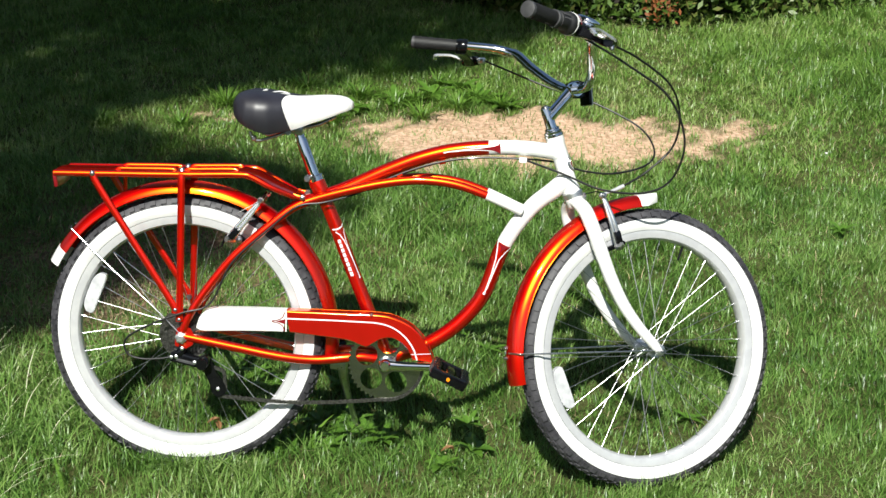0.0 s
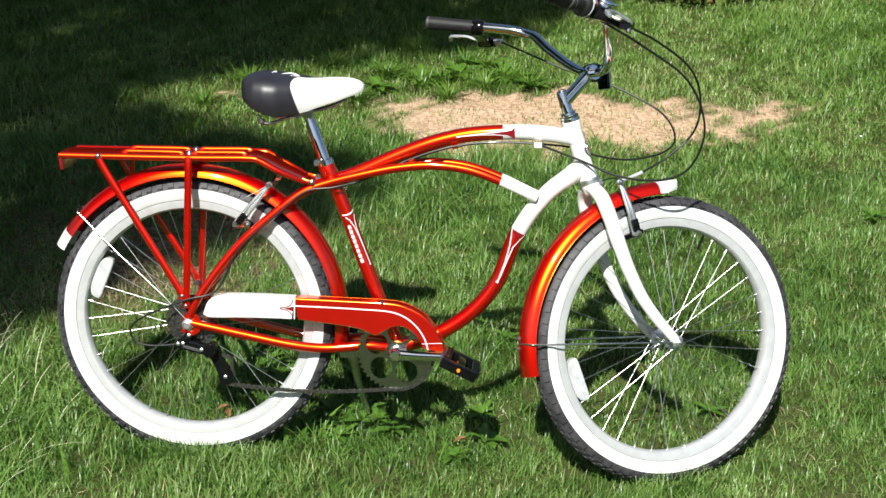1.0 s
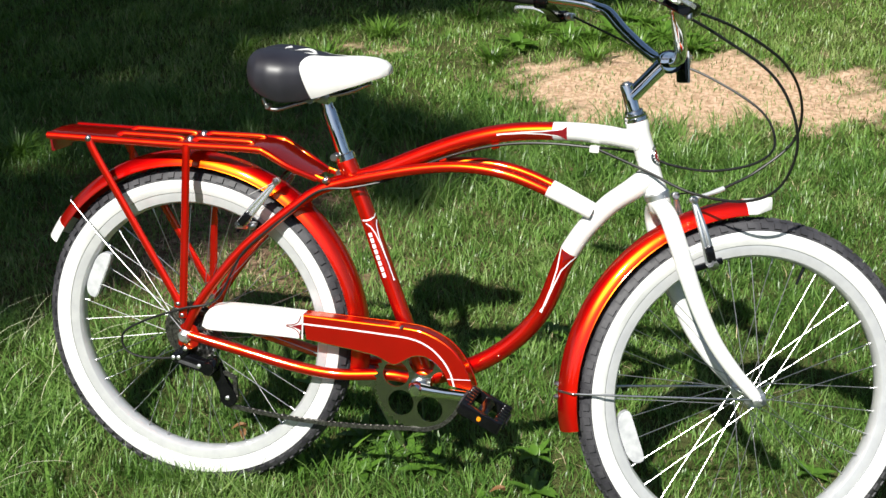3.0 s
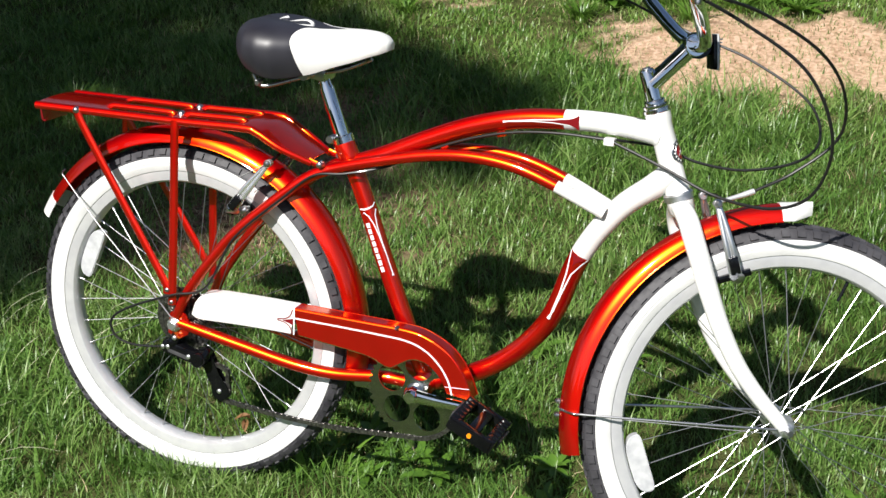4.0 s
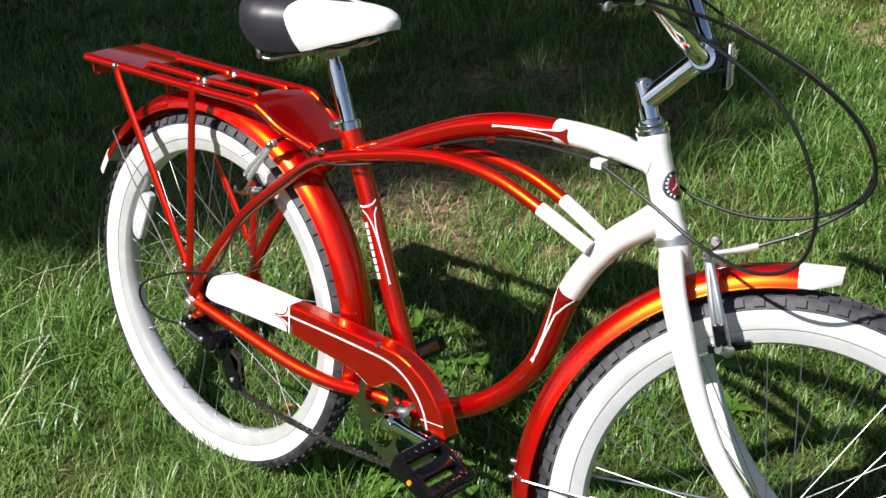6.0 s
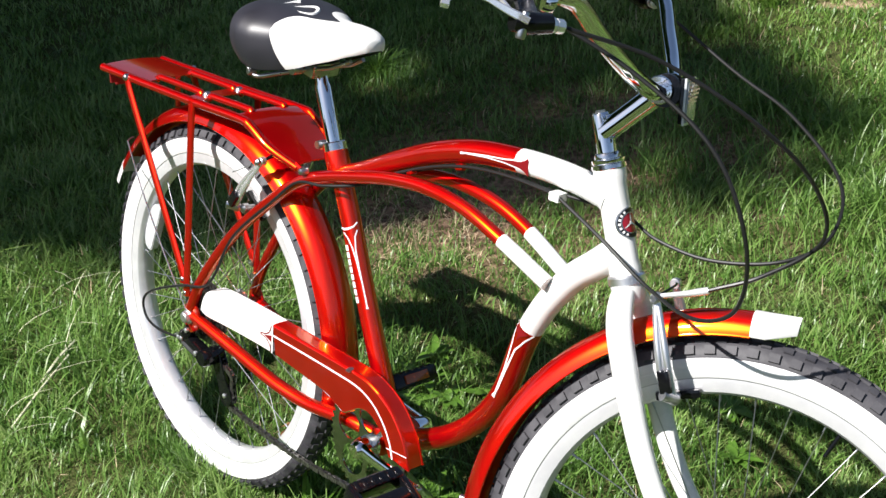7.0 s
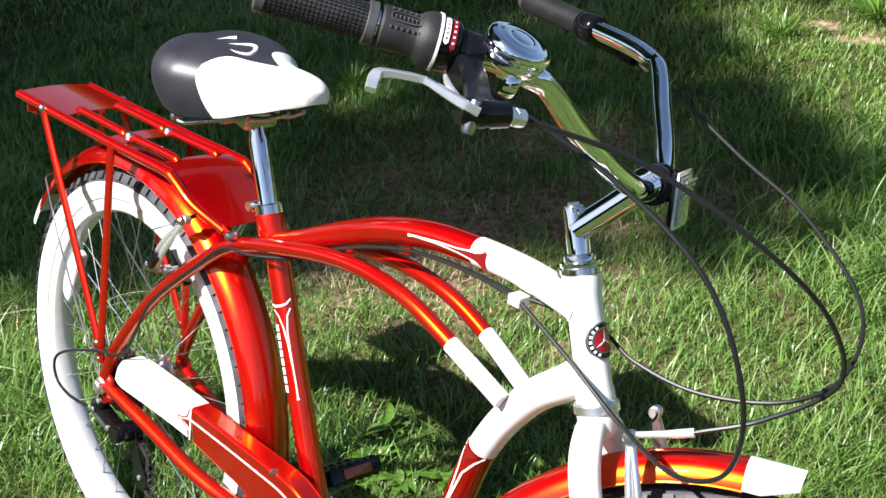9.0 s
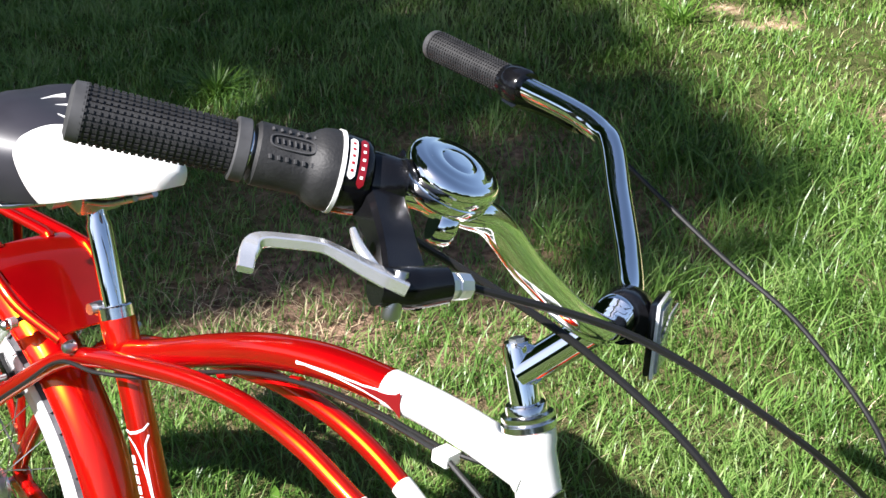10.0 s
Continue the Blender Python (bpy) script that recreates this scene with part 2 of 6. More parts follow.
def lathe(profile, steps=96, a0=0.0, a1=360.0, bm=None, closed=True):
    """Turns a profile of (radius, y) round the y axis, from a0 to a1 degrees; angle 0 is +x, 90 is +z."""
    bm = bm or bmesh.new()
    full = abs(a1 - a0) >= 359.9
    count = steps if full else steps + 1
    rings = []
    for i in range(count):
        a = radians(a0 + (a1 - a0) * i / steps)
        rings.append([bm.verts.new((r * math.cos(a), y, r * math.sin(a))) for r, y in profile])
    k = len(profile)
    for i in range(steps):
        x, y = rings[i], rings[(i + 1) % count]
        for j in range(k if closed else k - 1):
            bm.faces.new((x[j], x[(j + 1) % k], y[(j + 1) % k], y[j]))
    if not full and closed:
        bm.faces.new(rings[0])
        bm.faces.new(rings[-1][::-1])
    bmesh.ops.recalc_face_normals(bm, faces=bm.faces)
    return bm


def block(centre, size, turn=None, bevel=0.0, bm=None):
    """A box with bevelled edges."""
    bm = bm or bmesh.new()
    m = Matrix.Translation(centre) @ (turn.to_4x4() if turn else Matrix()) @ Matrix.Diagonal((*size, 1))
    made = bmesh.ops.create_cube(bm, size=1, matrix=m)
    if bevel:
        edges = {e for v in made["verts"] for e in v.link_edges}
        bmesh.ops.bevel(bm, geom=list(edges), offset=bevel, segments=2, affect="EDGES", profile=0.6)
    return bm


def plate(outline, y0, y1, bm=None, bevel=0.0):
    """A flat plate in the xz plane with thickness from y0 to y1."""
    bm = bm or bmesh.new()
    f = bm.faces.new([bm.verts.new((x, y0, z)) for x, z in outline])
    out = bmesh.ops.extrude_face_region(bm, geom=[f])
    vs = [v for v in out["geom"] if isinstance(v, bmesh.types.BMVert)]
    bmesh.ops.translate(bm, verts=vs, vec=(0, y1 - y0, 0))
    bmesh.ops.recalc_face_normals(bm, faces=bm.faces)
    if bevel:
        bmesh.ops.bevel(bm, geom=[e for e in bm.edges if e.is_manifold and e.calc_face_angle(0) > 0.8], offset=bevel, segments=2, affect="EDGES")
    return bm


def mesh_of(name, bm, mat, crease=38):
    me = bpy.data.meshes.new(name)
    bm.to_mesh(me)
    bm.free()
    me.materials.append(mat)
    me.shade_smooth()
    me.set_sharp_from_angle(angle=radians(crease))
    return me


def part(name, bm, mat, parent, label="", turned_by=None, crease=38):
    """Links a bmesh as one mesh object under a thing or a part."""
    if turned_by is not None:
        bm.transform(turned_by)
    ob = new(name, mesh_of(name, bm, mat, crease))
    ob.parent = parent
    return tagged(ob, label) if label else ob


def mirrored(bm):
    """The same shape on the other side of the bicycle's middle plane."""
    bm.transform(Matrix.Diagonal((1, -1, 1, 1)))
    bmesh.ops.reverse_faces(bm, faces=bm.faces)
    return bm




def strip_on(axis, radius, marks, bm=None, lift=0.0006):
    """Painted strip on a tube along axis: marks of (share along the axis, angle in degrees, width). Angle 0 faces -y, 90 faces up."""
    bm = bm or bmesh.new()
    fr = frames_along(axis)
    rows = []

    def at(s, ang):
        u = max(0, min(len(fr) - 1.001, s * (len(fr) - 1)))
        k = int(u)
        p = fr[k][0].lerp(fr[k + 1][0], u - k)
        t = fr[k][1].lerp(fr[k + 1][1], u - k).normalized()
        side = Vector((0, -1, 0))
        side = (side - t * side.dot(t)).normalized()
        up = side.cross(t)
        if up.z < 0:
            up = -up
        rad = radius if not callable(radius) else radius(s)
        d = side * math.cos(radians(ang)) + up * math.sin(radians(ang))
        return p + d * (rad + lift), rad

    for i, (s, ang, wid) in enumerate(marks):
        s2, a2, _ = marks[min(i + 1, len(marks) - 1)]
        s1, a1, _ = marks[max(i - 1, 0)]
        p, rad = at(s, ang)
        q1, q2 = at(s1, a1)[0], at(s2, a2)[0]
        axis_c = at(s, ang)[0]
        t = (q2 - q1).normalized()
        out = (at(s, ang)[0] - at(s, ang + 180)[0]).normalized()
        side = t.cross(out).normalized()
        rows.append([bm.verts.new(p + side * wid / 2), bm.verts.new(p + out * 0.0003), bm.verts.new(p - side * wid / 2)])
    for a, b in zip(rows, rows[1:]):
        bm.faces.new((a[0], a[1], b[1], b[0]))
        bm.faces.new((a[1], a[2], b[2], b[1]))
    bmesh.ops.recalc_face_normals(bm, faces=bm.faces)
    return bm


# ---- the bicycle: x forward, y to its left, z up from the wheel axles ----
AXLE = 0.333
LEAN_LEFT = 9.0
BB = Vector((0.487, 0, -0.045))
STEER_AT = Vector((0.8372, 0, 0.5732))
STEER_AXIS = Vector((-math.cos(radians(70)), 0, math.sin(radians(70))))
STEER = Matrix.Translation(STEER_AT) @ Matrix.Rotation(radians(26.0), 4, STEER_AXIS) @ Matrix.Translation(-STEER_AT)
FRONT_AXLE = Vector((1.1154, 0, 0.0015))

bicycle = new("bicycle")
bicycle.matrix_world = Matrix.Rotation(radians(-LEAN_LEFT), 4, "X")
tagged(bicycle, "candy red and white cruiser bicycle leaning on its kickstand", "bicycle")
LIFT = Matrix.Translation((0, 0, AXLE))


def bike(name, bm, mat, label="", steered=False, parent=None, crease=38):
    """A part of the bicycle, in its own coordinates; steered parts turn with the fork."""
    m = LIFT @ STEER if steered else LIFT
    return part(name, bm, mat, parent or bicycle, label, m, crease)


def on_axis(z):
    """The point of the steering axis at height z."""
    return Vector((STEER_AT.x + (STEER_AT.z - z) / math.tan(radians(70)), 0, z))


# frame
bike("seat_tube", tube([(0.3050, 0, 0.3825), (0.313, 0, 0.366), (0.350, 0, 0.284), (0.392, 0, 0.178), (0.441, 0, 0.060), BB], 0.0165, 20), red, "candy red seat tube with white pinstripes")
UPPER = [(0.318, 0, 0.338), (0.335, 0, 0.346), (0.389, 0, 0.368), (0.468, 0, 0.406), (0.547, 0, 0.439), (0.625, 0, 0.461), (0.705, 0, 0.471), (0.784, 0, 0.474), (0.862, 0, 0.468), (0.875, 0, 0.465)]
upper_line = glide(UPPER, 12)
cut = min(range(len(upper_line)), key=lambda i: abs(upper_line[i].x - 0.712))
bike("top_tube", tube(upper_line[:cut + 1], [0.0145, 0.0165, 0.0172, 0.0172], 20, smooth=False), red, "candy red arched top tube")
bike("top_tube_front", tube(upper_line[cut:], [0.0174, 0.0176, 0.0182, 0.0195, 0.0215], 20, smooth=False), white, "white painted front of the top tube")
DOWN = [on_axis(0.405), (0.865, 0, 0.376), (0.827, 0, 0.345), (0.796, 0, 0.309), (0.771, 0, 0.272), (0.746, 0, 0.221), (0.716, 0, 0.132), (0.678, 0, 0.073), (0.625, 0, 0.022), (0.560, 0, -0.018), BB]
down_line = glide(DOWN, 12)
dcut = min(range(len(down_line)), key=lambda i: (down_line[i] - Vector((0.757, 0, 0.245))).length)
bike("down_tube_front", tube(down_line[:dcut + 1], [0.0225, 0.0200, 0.0192, 0.0190], 20, smooth=False), white, "white painted front of the down tube")
bike("down_tube", tube(down_line[dcut:], [0.0190, 0.0180, 0.0175, 0.0175], 20, smooth=False), red, "candy red curved down tube")
TWIN = [(0.795, -0.021, 0.327), (0.702, -0.0280, 0.366), (0.629, -0.0285, 0.387), (0.550, -0.028, 0.392), (0.471, -0.027, 0.382), (0.392, -0.028, 0.363), (0.313, -0.029, 0.340), (0.262, -0.033, 0.319), (0.214, -0.040, 0.283), (0.128, -0.052, 0.205), (0.073, -0.060, 0.138), (0.026, -0.066, 0.068), (0.002, -0.068, 0.016)]
twin_line = glide(TWIN, 10)
for flip in (False, True):
    k = 9
    a, b = tube(twin_line[k:], [0.0100, 0.0104, 0.0106, 0.0102, 0.0095], 16, smooth=False), tube(twin_line[:k + 1], 0.0108, 16, smooth=False)
    c = tube([(0.0, -0.068, 0.004), (0.051, -0.064, -0.006), (0.133, -0.058, -0.022), (0.241, -0.052, -0.041), (0.322, -0.043, -0.047), (0.416, -0.034, -0.038), (0.47, -0.024, -0.043)], [0.0095, 0.011, 0.0115, 0.0115, 0.012], 16)
    d = plate([(-0.016, -0.020), (0.006, -0.030), (0.026, -0.018), (0.034, 0.0), (0.022, 0.022), (0.004, 0.032), (-0.012, 0.020)], -0.0705, -0.0655, bevel=0.001)
    for nm, bm, mat, lab in (("seat_stay", a, red, "candy red tube that runs back as the seat stay"), ("seat_stay_front", b, white, "white painted front end of the stay"), ("chain_stay", c, red, ""), ("dropout", d, red, "")):
        bike(nm, mirrored(bm) if flip else bm, mat, lab)
bike("head_tube", turned(on_axis(0.374), on_axis(0.503), [(0, 0.0210), (0.08, 0.0210), (0.14, 0.0192), (0.86, 0.0192), (0.92, 0.0212), (1, 0.0212)], 28), white, "white painted head tube")
bike("bottom_bracket", turned(BB + Vector((0, -0.036, 0)), BB + Vector((0, 0.036, 0)), [(0, 0.019), (0.03, 0.0225), (0.97, 0.0225), (1, 0.019)], 28), red)
bike("stay_bridge", rod((0.268, -0.036, 0.318), (0.268, 0.036, 0.318), 0.006), red)
bike("seat_lug", turned((0.3220, 0, 0.345), (0.3060, 0, 0.3795), [(0, 0.018), (0.3, 0.0195), (0.8, 0.0195), (1, 0.0185)], 24), red)
for s in (-1, 1):
    bike("frame_bolt", turned((0.281, s * 0.036, 0.343), (0.281, s * 0.050, 0.343), [(0, 0.007), (0.6, 0.007), (0.9, 0.005), (1, 0.002)], 14), steel, "steel bolt of the rack stay")

# painted fins and lines
fin = strip_on(upper_line, 0.0172, [(0.530, 2, 0.0036), (0.545, 2, 0.0022), (0.60, 3, 0.0018), (0.65, 6, 0.0018), (0.685, 16, 0.0020), (0.705, 32, 0.0022), (0.716, 52, 0.0026)])
bike("pinstripe", fin, white_line, "white fin-shaped pinstripe")
fin = strip_on(upper_line, 0.0172, [(0.545, 1, 0.0018), (0.60, -4, 0.0018), (0.65, -10, 0.0018), (0.685, -20, 0.0020), (0.705, -34, 0.0022), (0.716, -50, 0.0026)])
bike("pinstripe", fin, white_line, "white fin-shaped pinstripe")
bike("fin_decal", strip_on(upper_line, 0.0172, [(0.61, 0, 0.001), (0.66, -2, 0.004), (0.69, -2, 0.009), (0.704, -3, 0.016), (0.714, -3, 0.026)], lift=0.0003), dark_red, "dark red fin on the top tube")
sh = (dcut + 1) / len(down_line)
fin = strip_on(down_line, 0.0192, [(sh - 0.004, 58, 0.003), (sh + 0.02, 34, 0.0025), (sh + 0.05, 14, 0.0025), (sh + 0.09, 6, 0.0028), (sh + 0.135, 2, 0.0032), (sh + 0.148, 2, 0.006)])
bike("pinstripe", fin, white_line, "white fin-shaped pinstripe")
fin = strip_on(down_line, 0.0192, [(sh - 0.004, -58, 0.003), (sh + 0.02, -34, 0.0025), (sh + 0.05, -10, 0.0025), (sh + 0.09, -2, 0.0028), (sh + 0.13, 0, 0.003)])
bike("pinstripe", fin, white_line, "white fin-shaped pinstripe")
bike("fin_decal", strip_on(down_line, 0.0192, [(sh - 0.002, 0, 0.026), (sh + 0.008, 0, 0.014), (sh + 0.02, 1, 0.004), (sh + 0.03, 2, 0.001)], lift=0.0003), dark_red, "dark red fin on the down tube")
seat_line = glide([(0.300, 0, 0.392), (0.311, 0, 0.372), (0.350, 0, 0.284), (0.392, 0, 0.178), (0.441, 0, 0.060), BB], 12)
fin = strip_on(seat_line, 0.0166, [(0.424, 82, 0.0022), (0.434, 58, 0.0026), (0.437, 30, 0.0032), (0.437, 2, 0.0034), (0.433, -28, 0.0030)])
bike("pinstripe", fin, white_line, "white fin-shaped pinstripe")
fin = strip_on(seat_line, 0.0166, [(0.446, 74, 0.0022), (0.462, 56, 0.0020), (0.50, 46, 0.0020), (0.55, 46, 0.0020), (0.62, 48, 0.0020), (0.648, 48, 0.0022), (0.655, 48, 0.0045)])
bike("pinstripe", fin, white_line, "white fin-shaped pinstripe")
fin = strip_on(seat_line, 0.0166, [(0.446, -10, 0.0022), (0.462, 14, 0.0020), (0.49, 30, 0.0020), (0.53, 40, 0.0020), (0.58, 45, 0.0018)])
bike("pinstripe", fin, white_line, "white fin-shaped pinstripe")
for i in range(8):
    bike("lettering_bar", strip_on(seat_line, 0.0166, [(0.482 + i * 0.0200, -6, 0.0072), (0.4975 + i * 0.0200, -6, 0.0072)]), white_line, "white bar in place of a maker's name" if i == 0 else "")
def badge_disc(r_in, r_out, lift, steps=40):
    """A disc or ring bent round the front of the head tube."""
    axis = STEER_AXIS
    front = Vector((math.sin(radians(70)), 0, math.cos(radians(70))))
    left = axis.cross(front)
    bm = bmesh.new()

    def at(r, a):
        q, v = r * math.cos(a) / 0.0200 + 0.05, r * math.sin(a)
        return on_axis(0.437) + axis * v + (front * math.cos(q) + left * math.sin(q)) * (0.0194 + lift)

    radii = [r_in + (r_out - r_in) * k / 4 for k in range(5)]
    rows = [[bm.verts.new(at(max(r, 0.0004), 2 * math.pi * k / steps)) for k in range(steps)] for r in radii]
    rows.append([bm.verts.new(at(r_out + 0.0003, 2 * math.pi * k / steps) - (front * lift)) for k in range(steps)])
    for p, q in zip(rows, rows[1:]):
        for k in range(steps):
            bm.faces.new((p[k], p[(k + 1) % steps], q[(k + 1) % steps], q[k]))
    bmesh.ops.recalc_face_normals(bm, faces=bm.faces)
    return bm, at


badge = bike("head_badge", badge_disc(0, 0.0195, 0.0010)[0], badge_black, "round black head badge with a red middle")
bike("badge_centre", badge_disc(0, 0.0128, 0.0016)[0], badge_red, "red middle of the badge", parent=badge)
for r_ in (0.0130, 0.0190):
    bike("badge_rim", badge_disc(r_ - 0.0005, r_ + 0.0005, 0.0020)[0], steel, "thin silver ring", parent=badge)
star, at_ = badge_disc(0.0, 0.0016, 0.0021)
for k in range(3):
    a = radians(90 + 120 * k)
    for r0, r1, w0, w1 in ((0.0, 0.006, 0.30, 0.16), (0.006, 0.0118, 0.16, 0.02)):
        star.faces.new([star.verts.new(v) for v in (at_(max(r0, 0.0012), a - w0 * (3 if r0 == 0 else 1)), at_(r1, a - w1), at_(r1, a + w1), at_(max(r0, 0.0012), a + w0 * (3 if r0 == 0 else 1)))])
bike("badge_star", star, white_line, "pale three-armed shape on the badge", parent=badge)
marks = bmesh.new()
for k in range(18):
    if k in (4, 5, 13, 14):
        continue
    a = 2 * math.pi * k / 18
    marks.faces.new([marks.verts.new(badge_disc_point) for badge_disc_point in (at_(0.0145, a - 0.09), at_(0.0175, a - 0.09), at_(0.0175, a + 0.09), at_(0.0145, a + 0.09))])
bike("badge_lettering", marks, white_line, "pale bars in place of the writing", parent=badge)


# ---- wheels ----
NARROW = 0.93   # tyre width over its height


def wheel(m, label, rear, phase):
    """A spoked wheel; its own mesh is the rim."""
    rim = lathe([(0.2845, -0.0194), (0.280, -0.0196), (0.266, -0.0172), (0.2620, -0.0120), (0.2605, 0.0), (0.2620, 0.0120), (0.266, 0.0172), (0.280, 0.0196), (0.2845, 0.0194), (0.275, 0.0)], 120)
    hub_wheel = part("wheel", rim, alloy, bicycle, label)
    hub_wheel.matrix_basis = m
    rc, rr = 0.3055, 0.0275
    prof = [(rc + rr * math.cos(radians(a)), NARROW * rr * math.sin(radians(a))) for a in range(-148, 149, 12)]
    tyre = part("tyre", lathe(prof, 144, closed=False), tyre_rubber, hub_wheel, "black knobbly tyre with white sidewalls")
    for s in (-1, 1):
        ring = [(rc + (rr + 0.0008) * math.cos(radians(a)), s * NARROW * (rr + 0.0008) * math.sin(radians(a))) for a in (78, 84, 90)]
        ring += [(0.3015, s * NARROW * 0.0281), (0.2995, s * NARROW * 0.0276), (0.2988, s * NARROW * 0.0270), (0.2980, s * NARROW * 0.0273), (0.296, s * NARROW * 0.0267), (0.290, s * NARROW * 0.0244), (0.2862, s * 0.0208), (0.2850, s * 0.0202)]
        ring += [(rc + (rr - 0.001) * math.cos(radians(a)), s * NARROW * (rr - 0.001) * math.sin(radians(a))) for a in (146, 110, 78)]
        part("whitewall", lathe(ring, 144), whitewall_rubber, tyre, "white sidewall band, slightly dirty")
        part("bead_line", lathe([(0.2850, s * 0.0190), (0.2850, s * 0.0200), (0.2840, s * 0.0198), (0.2840, s * 0.0190)], 120), spoke_steel, tyre, "thin grey line where the tyre meets the rim")
    knobs = bmesh.new()
    for i in range(76):
        a = 2 * math.pi * i / 76
        for y, tilt, half in ((-0.0245, -1.02, 0), (0.0245, 1.02, 0), (-0.0125, -0.45, 1), (0.0125, 0.45, 1), (0.0, 0.0, 0)):
            aa = a + (math.pi / 76 if half else 0)
            rad = rc + rr * math.cos(tilt) + 0.0006
            yy = NARROW * rr * math.sin(tilt)
            basis = Matrix.Rotation(-aa, 3, "Y") @ Matrix.Rotation(tilt, 3, "Z")
            c = Vector((rad * math.cos(aa), yy, rad * math.sin(aa)))
            bmesh.ops.create_cube(knobs, size=1, matrix=Matrix.Translation(c) @ basis.to_4x4() @ Matrix.Diagonal((0.0040 if abs(tilt) < 1 else 0.0064, 0.0090 if abs(tilt) < 1 else 0.0115, 0.0135 if not half else 0.012, 1)))
    part("tread", knobs, tyre_rubber, tyre, crease=20)
    # hub
    w = 0.036
    if rear:
        hub = turned((0, -0.036, 0), (0, 0.040, 0), [(0, 0.024), (0.06, 0.024), (0.07, 0.014), (0.9, 0.014), (0.93, 0.026), (1, 0.026)], 28)
    else:
        hub = turned((0, -0.036, 0), (0, 0.036, 0), [(0, 0.020), (0.06, 0.020), (0.09, 0.0115), (0.91, 0.0115), (0.94, 0.020), (1, 0.020)], 28)
    part("hub", hub, satin, hub_wheel, "bright steel hub")
    part("axle", rod((0, -0.083, 0), (0, 0.083, 0), 0.0047, segs=12), steel, hub_wheel)
    for s in (-1, 1):
        y = 0.0725 if rear else 0.058
        nut = turned((0, s * y, 0), (0, s * (y + 0.012), 0), [(0, 0.0150), (0.2, 0.0150), (0.24, 0.0112), (0.85, 0.0105), (1, 0.0080)], 6)
        part("axle_nut", nut, satin, hub_wheel)
    flange = 0.0225 if rear else 0.0175
    variants = []
    for s in (-1, 1):
        for d in (-1, 1):
            sp = bmesh.new()
            a0, a1 = 0.0, d * radians(52 if s < 0 else 48)
            p0 = Vector((flange * math.cos(a1), s * (w - 0.001 + 0.002 * d), flange * math.sin(a1)))
            p1 = Vector((0.2615 * math.cos(a0), s * 0.003, 0.2615 * math.sin(a0)))
            tube([p0, p1], 0.00082, 6, sp)
            tube([p1, p1 * 0.955], [0.0018, 0.0013], 6, sp)
            variants.append(mesh_of("spoke", sp, spoke_steel))
    for k in range(9):
        for v, me in enumerate(variants):
            ob = new("spoke", me)
            ob.parent = hub_wheel
            ob.matrix_basis = Matrix.Rotation(radians(-(phase + 40 * k + 10 * v)), 4, "Y")
    # valve
    part("valve", rod((0.262 * math.cos(1.2), 0, 0.262 * math.sin(1.2)), (0.225 * math.cos(1.2), 0, 0.225 * math.sin(1.2)), 0.0032, 0.0028, 8), plastic, hub_wheel)
    return hub_wheel


def spoke_reflector(parent, angle, r, tilt=90):
    """A clear plastic reflector clipped between the spokes."""
    bm = bmesh.new()
    n = 24
    out = []
    for i in range(n):
        a = 2 * math.pi * i / n
        c, s = math.cos(a), math.sin(a)
        out.append((0.052 * math.copysign(abs(c) ** 0.55, c), 0.0160 * math.copysign(abs(s) ** 0.7, s) + 0.006 * (1 - (c * c))))
    plate(out, -0.010, 0.006, bm, 0.0015)
    m = Matrix.Rotation(radians(-angle), 4, "Y") @ Matrix.Translation((r, 0, 0)) @ Matrix.Rotation(radians(tilt), 4, "Y")
    bm.transform(m)
    part("spoke_reflector", bm, clear_plastic, parent, "clear plastic wheel reflector")


rear_wheel = wheel(LIFT, "rear wheel with bright spokes and a whitewall tyre", True, 4)
front_wheel = wheel(LIFT @ STEER @ Matrix.Translation(FRONT_AXLE), "front wheel with bright spokes, turned to its left", False, 13)
spoke_reflector(rear_wheel, 159, 0.237)
spoke_reflector(front_wheel, 201, 0.238)


# ---- mudguards ----
def guard(a0, a1, tip0, tip1, centre, steered, lab, half=0.0288):
    """A rolled steel mudguard with white tips."""
    prof = [(0.3690 - 0.0300 * (1 - math.cos(radians(14 * j))), half * math.sin(radians(14 * j))) for j in range(-6, 7)]
    prof += [(r - 0.0016, y * 0.965) for r, y in prof[::-1]]
    shift = Matrix.Translation(centre)
    bm = lathe(prof, 110, a0 + tip0, a1 - tip1)
    bm.transform(shift)
    body = bike("mudguard", bm, red, lab, steered)
    edge = bmesh.new()
    for s in (-1, 1):
        line = [Vector((0.3418 * math.cos(radians(a)), s * (half - 0.0002), 0.3418 * math.sin(radians(a)))) + centre for a in np.linspace(a0 + tip0, a1 - tip1, 60)]
        tube(line, 0.0016, 6, edge, smooth=False)
    bike("rolled_edge", edge, red, "", steered, body)
    return body, prof, shift


rear_guard, gp, gs = guard(-7, 153, 0, 6, Vector((0, 0, 0)), False, "candy red rear mudguard", 0.0335)
bm = lathe(gp, 12, 147, 153.5)
bm.transform(Matrix.Scale(1.004, 4))
bike("mudguard_tip", bm, white, "white tip of the mudguard", parent=rear_guard)
front_guard, gp, gs = guard(89.2, 192, 6.5, 0, FRONT_AXLE, True, "candy red front mudguard")
bm = lathe([(r * 1.004, y) for r, y in gp], 12, 88.2, 95.8)
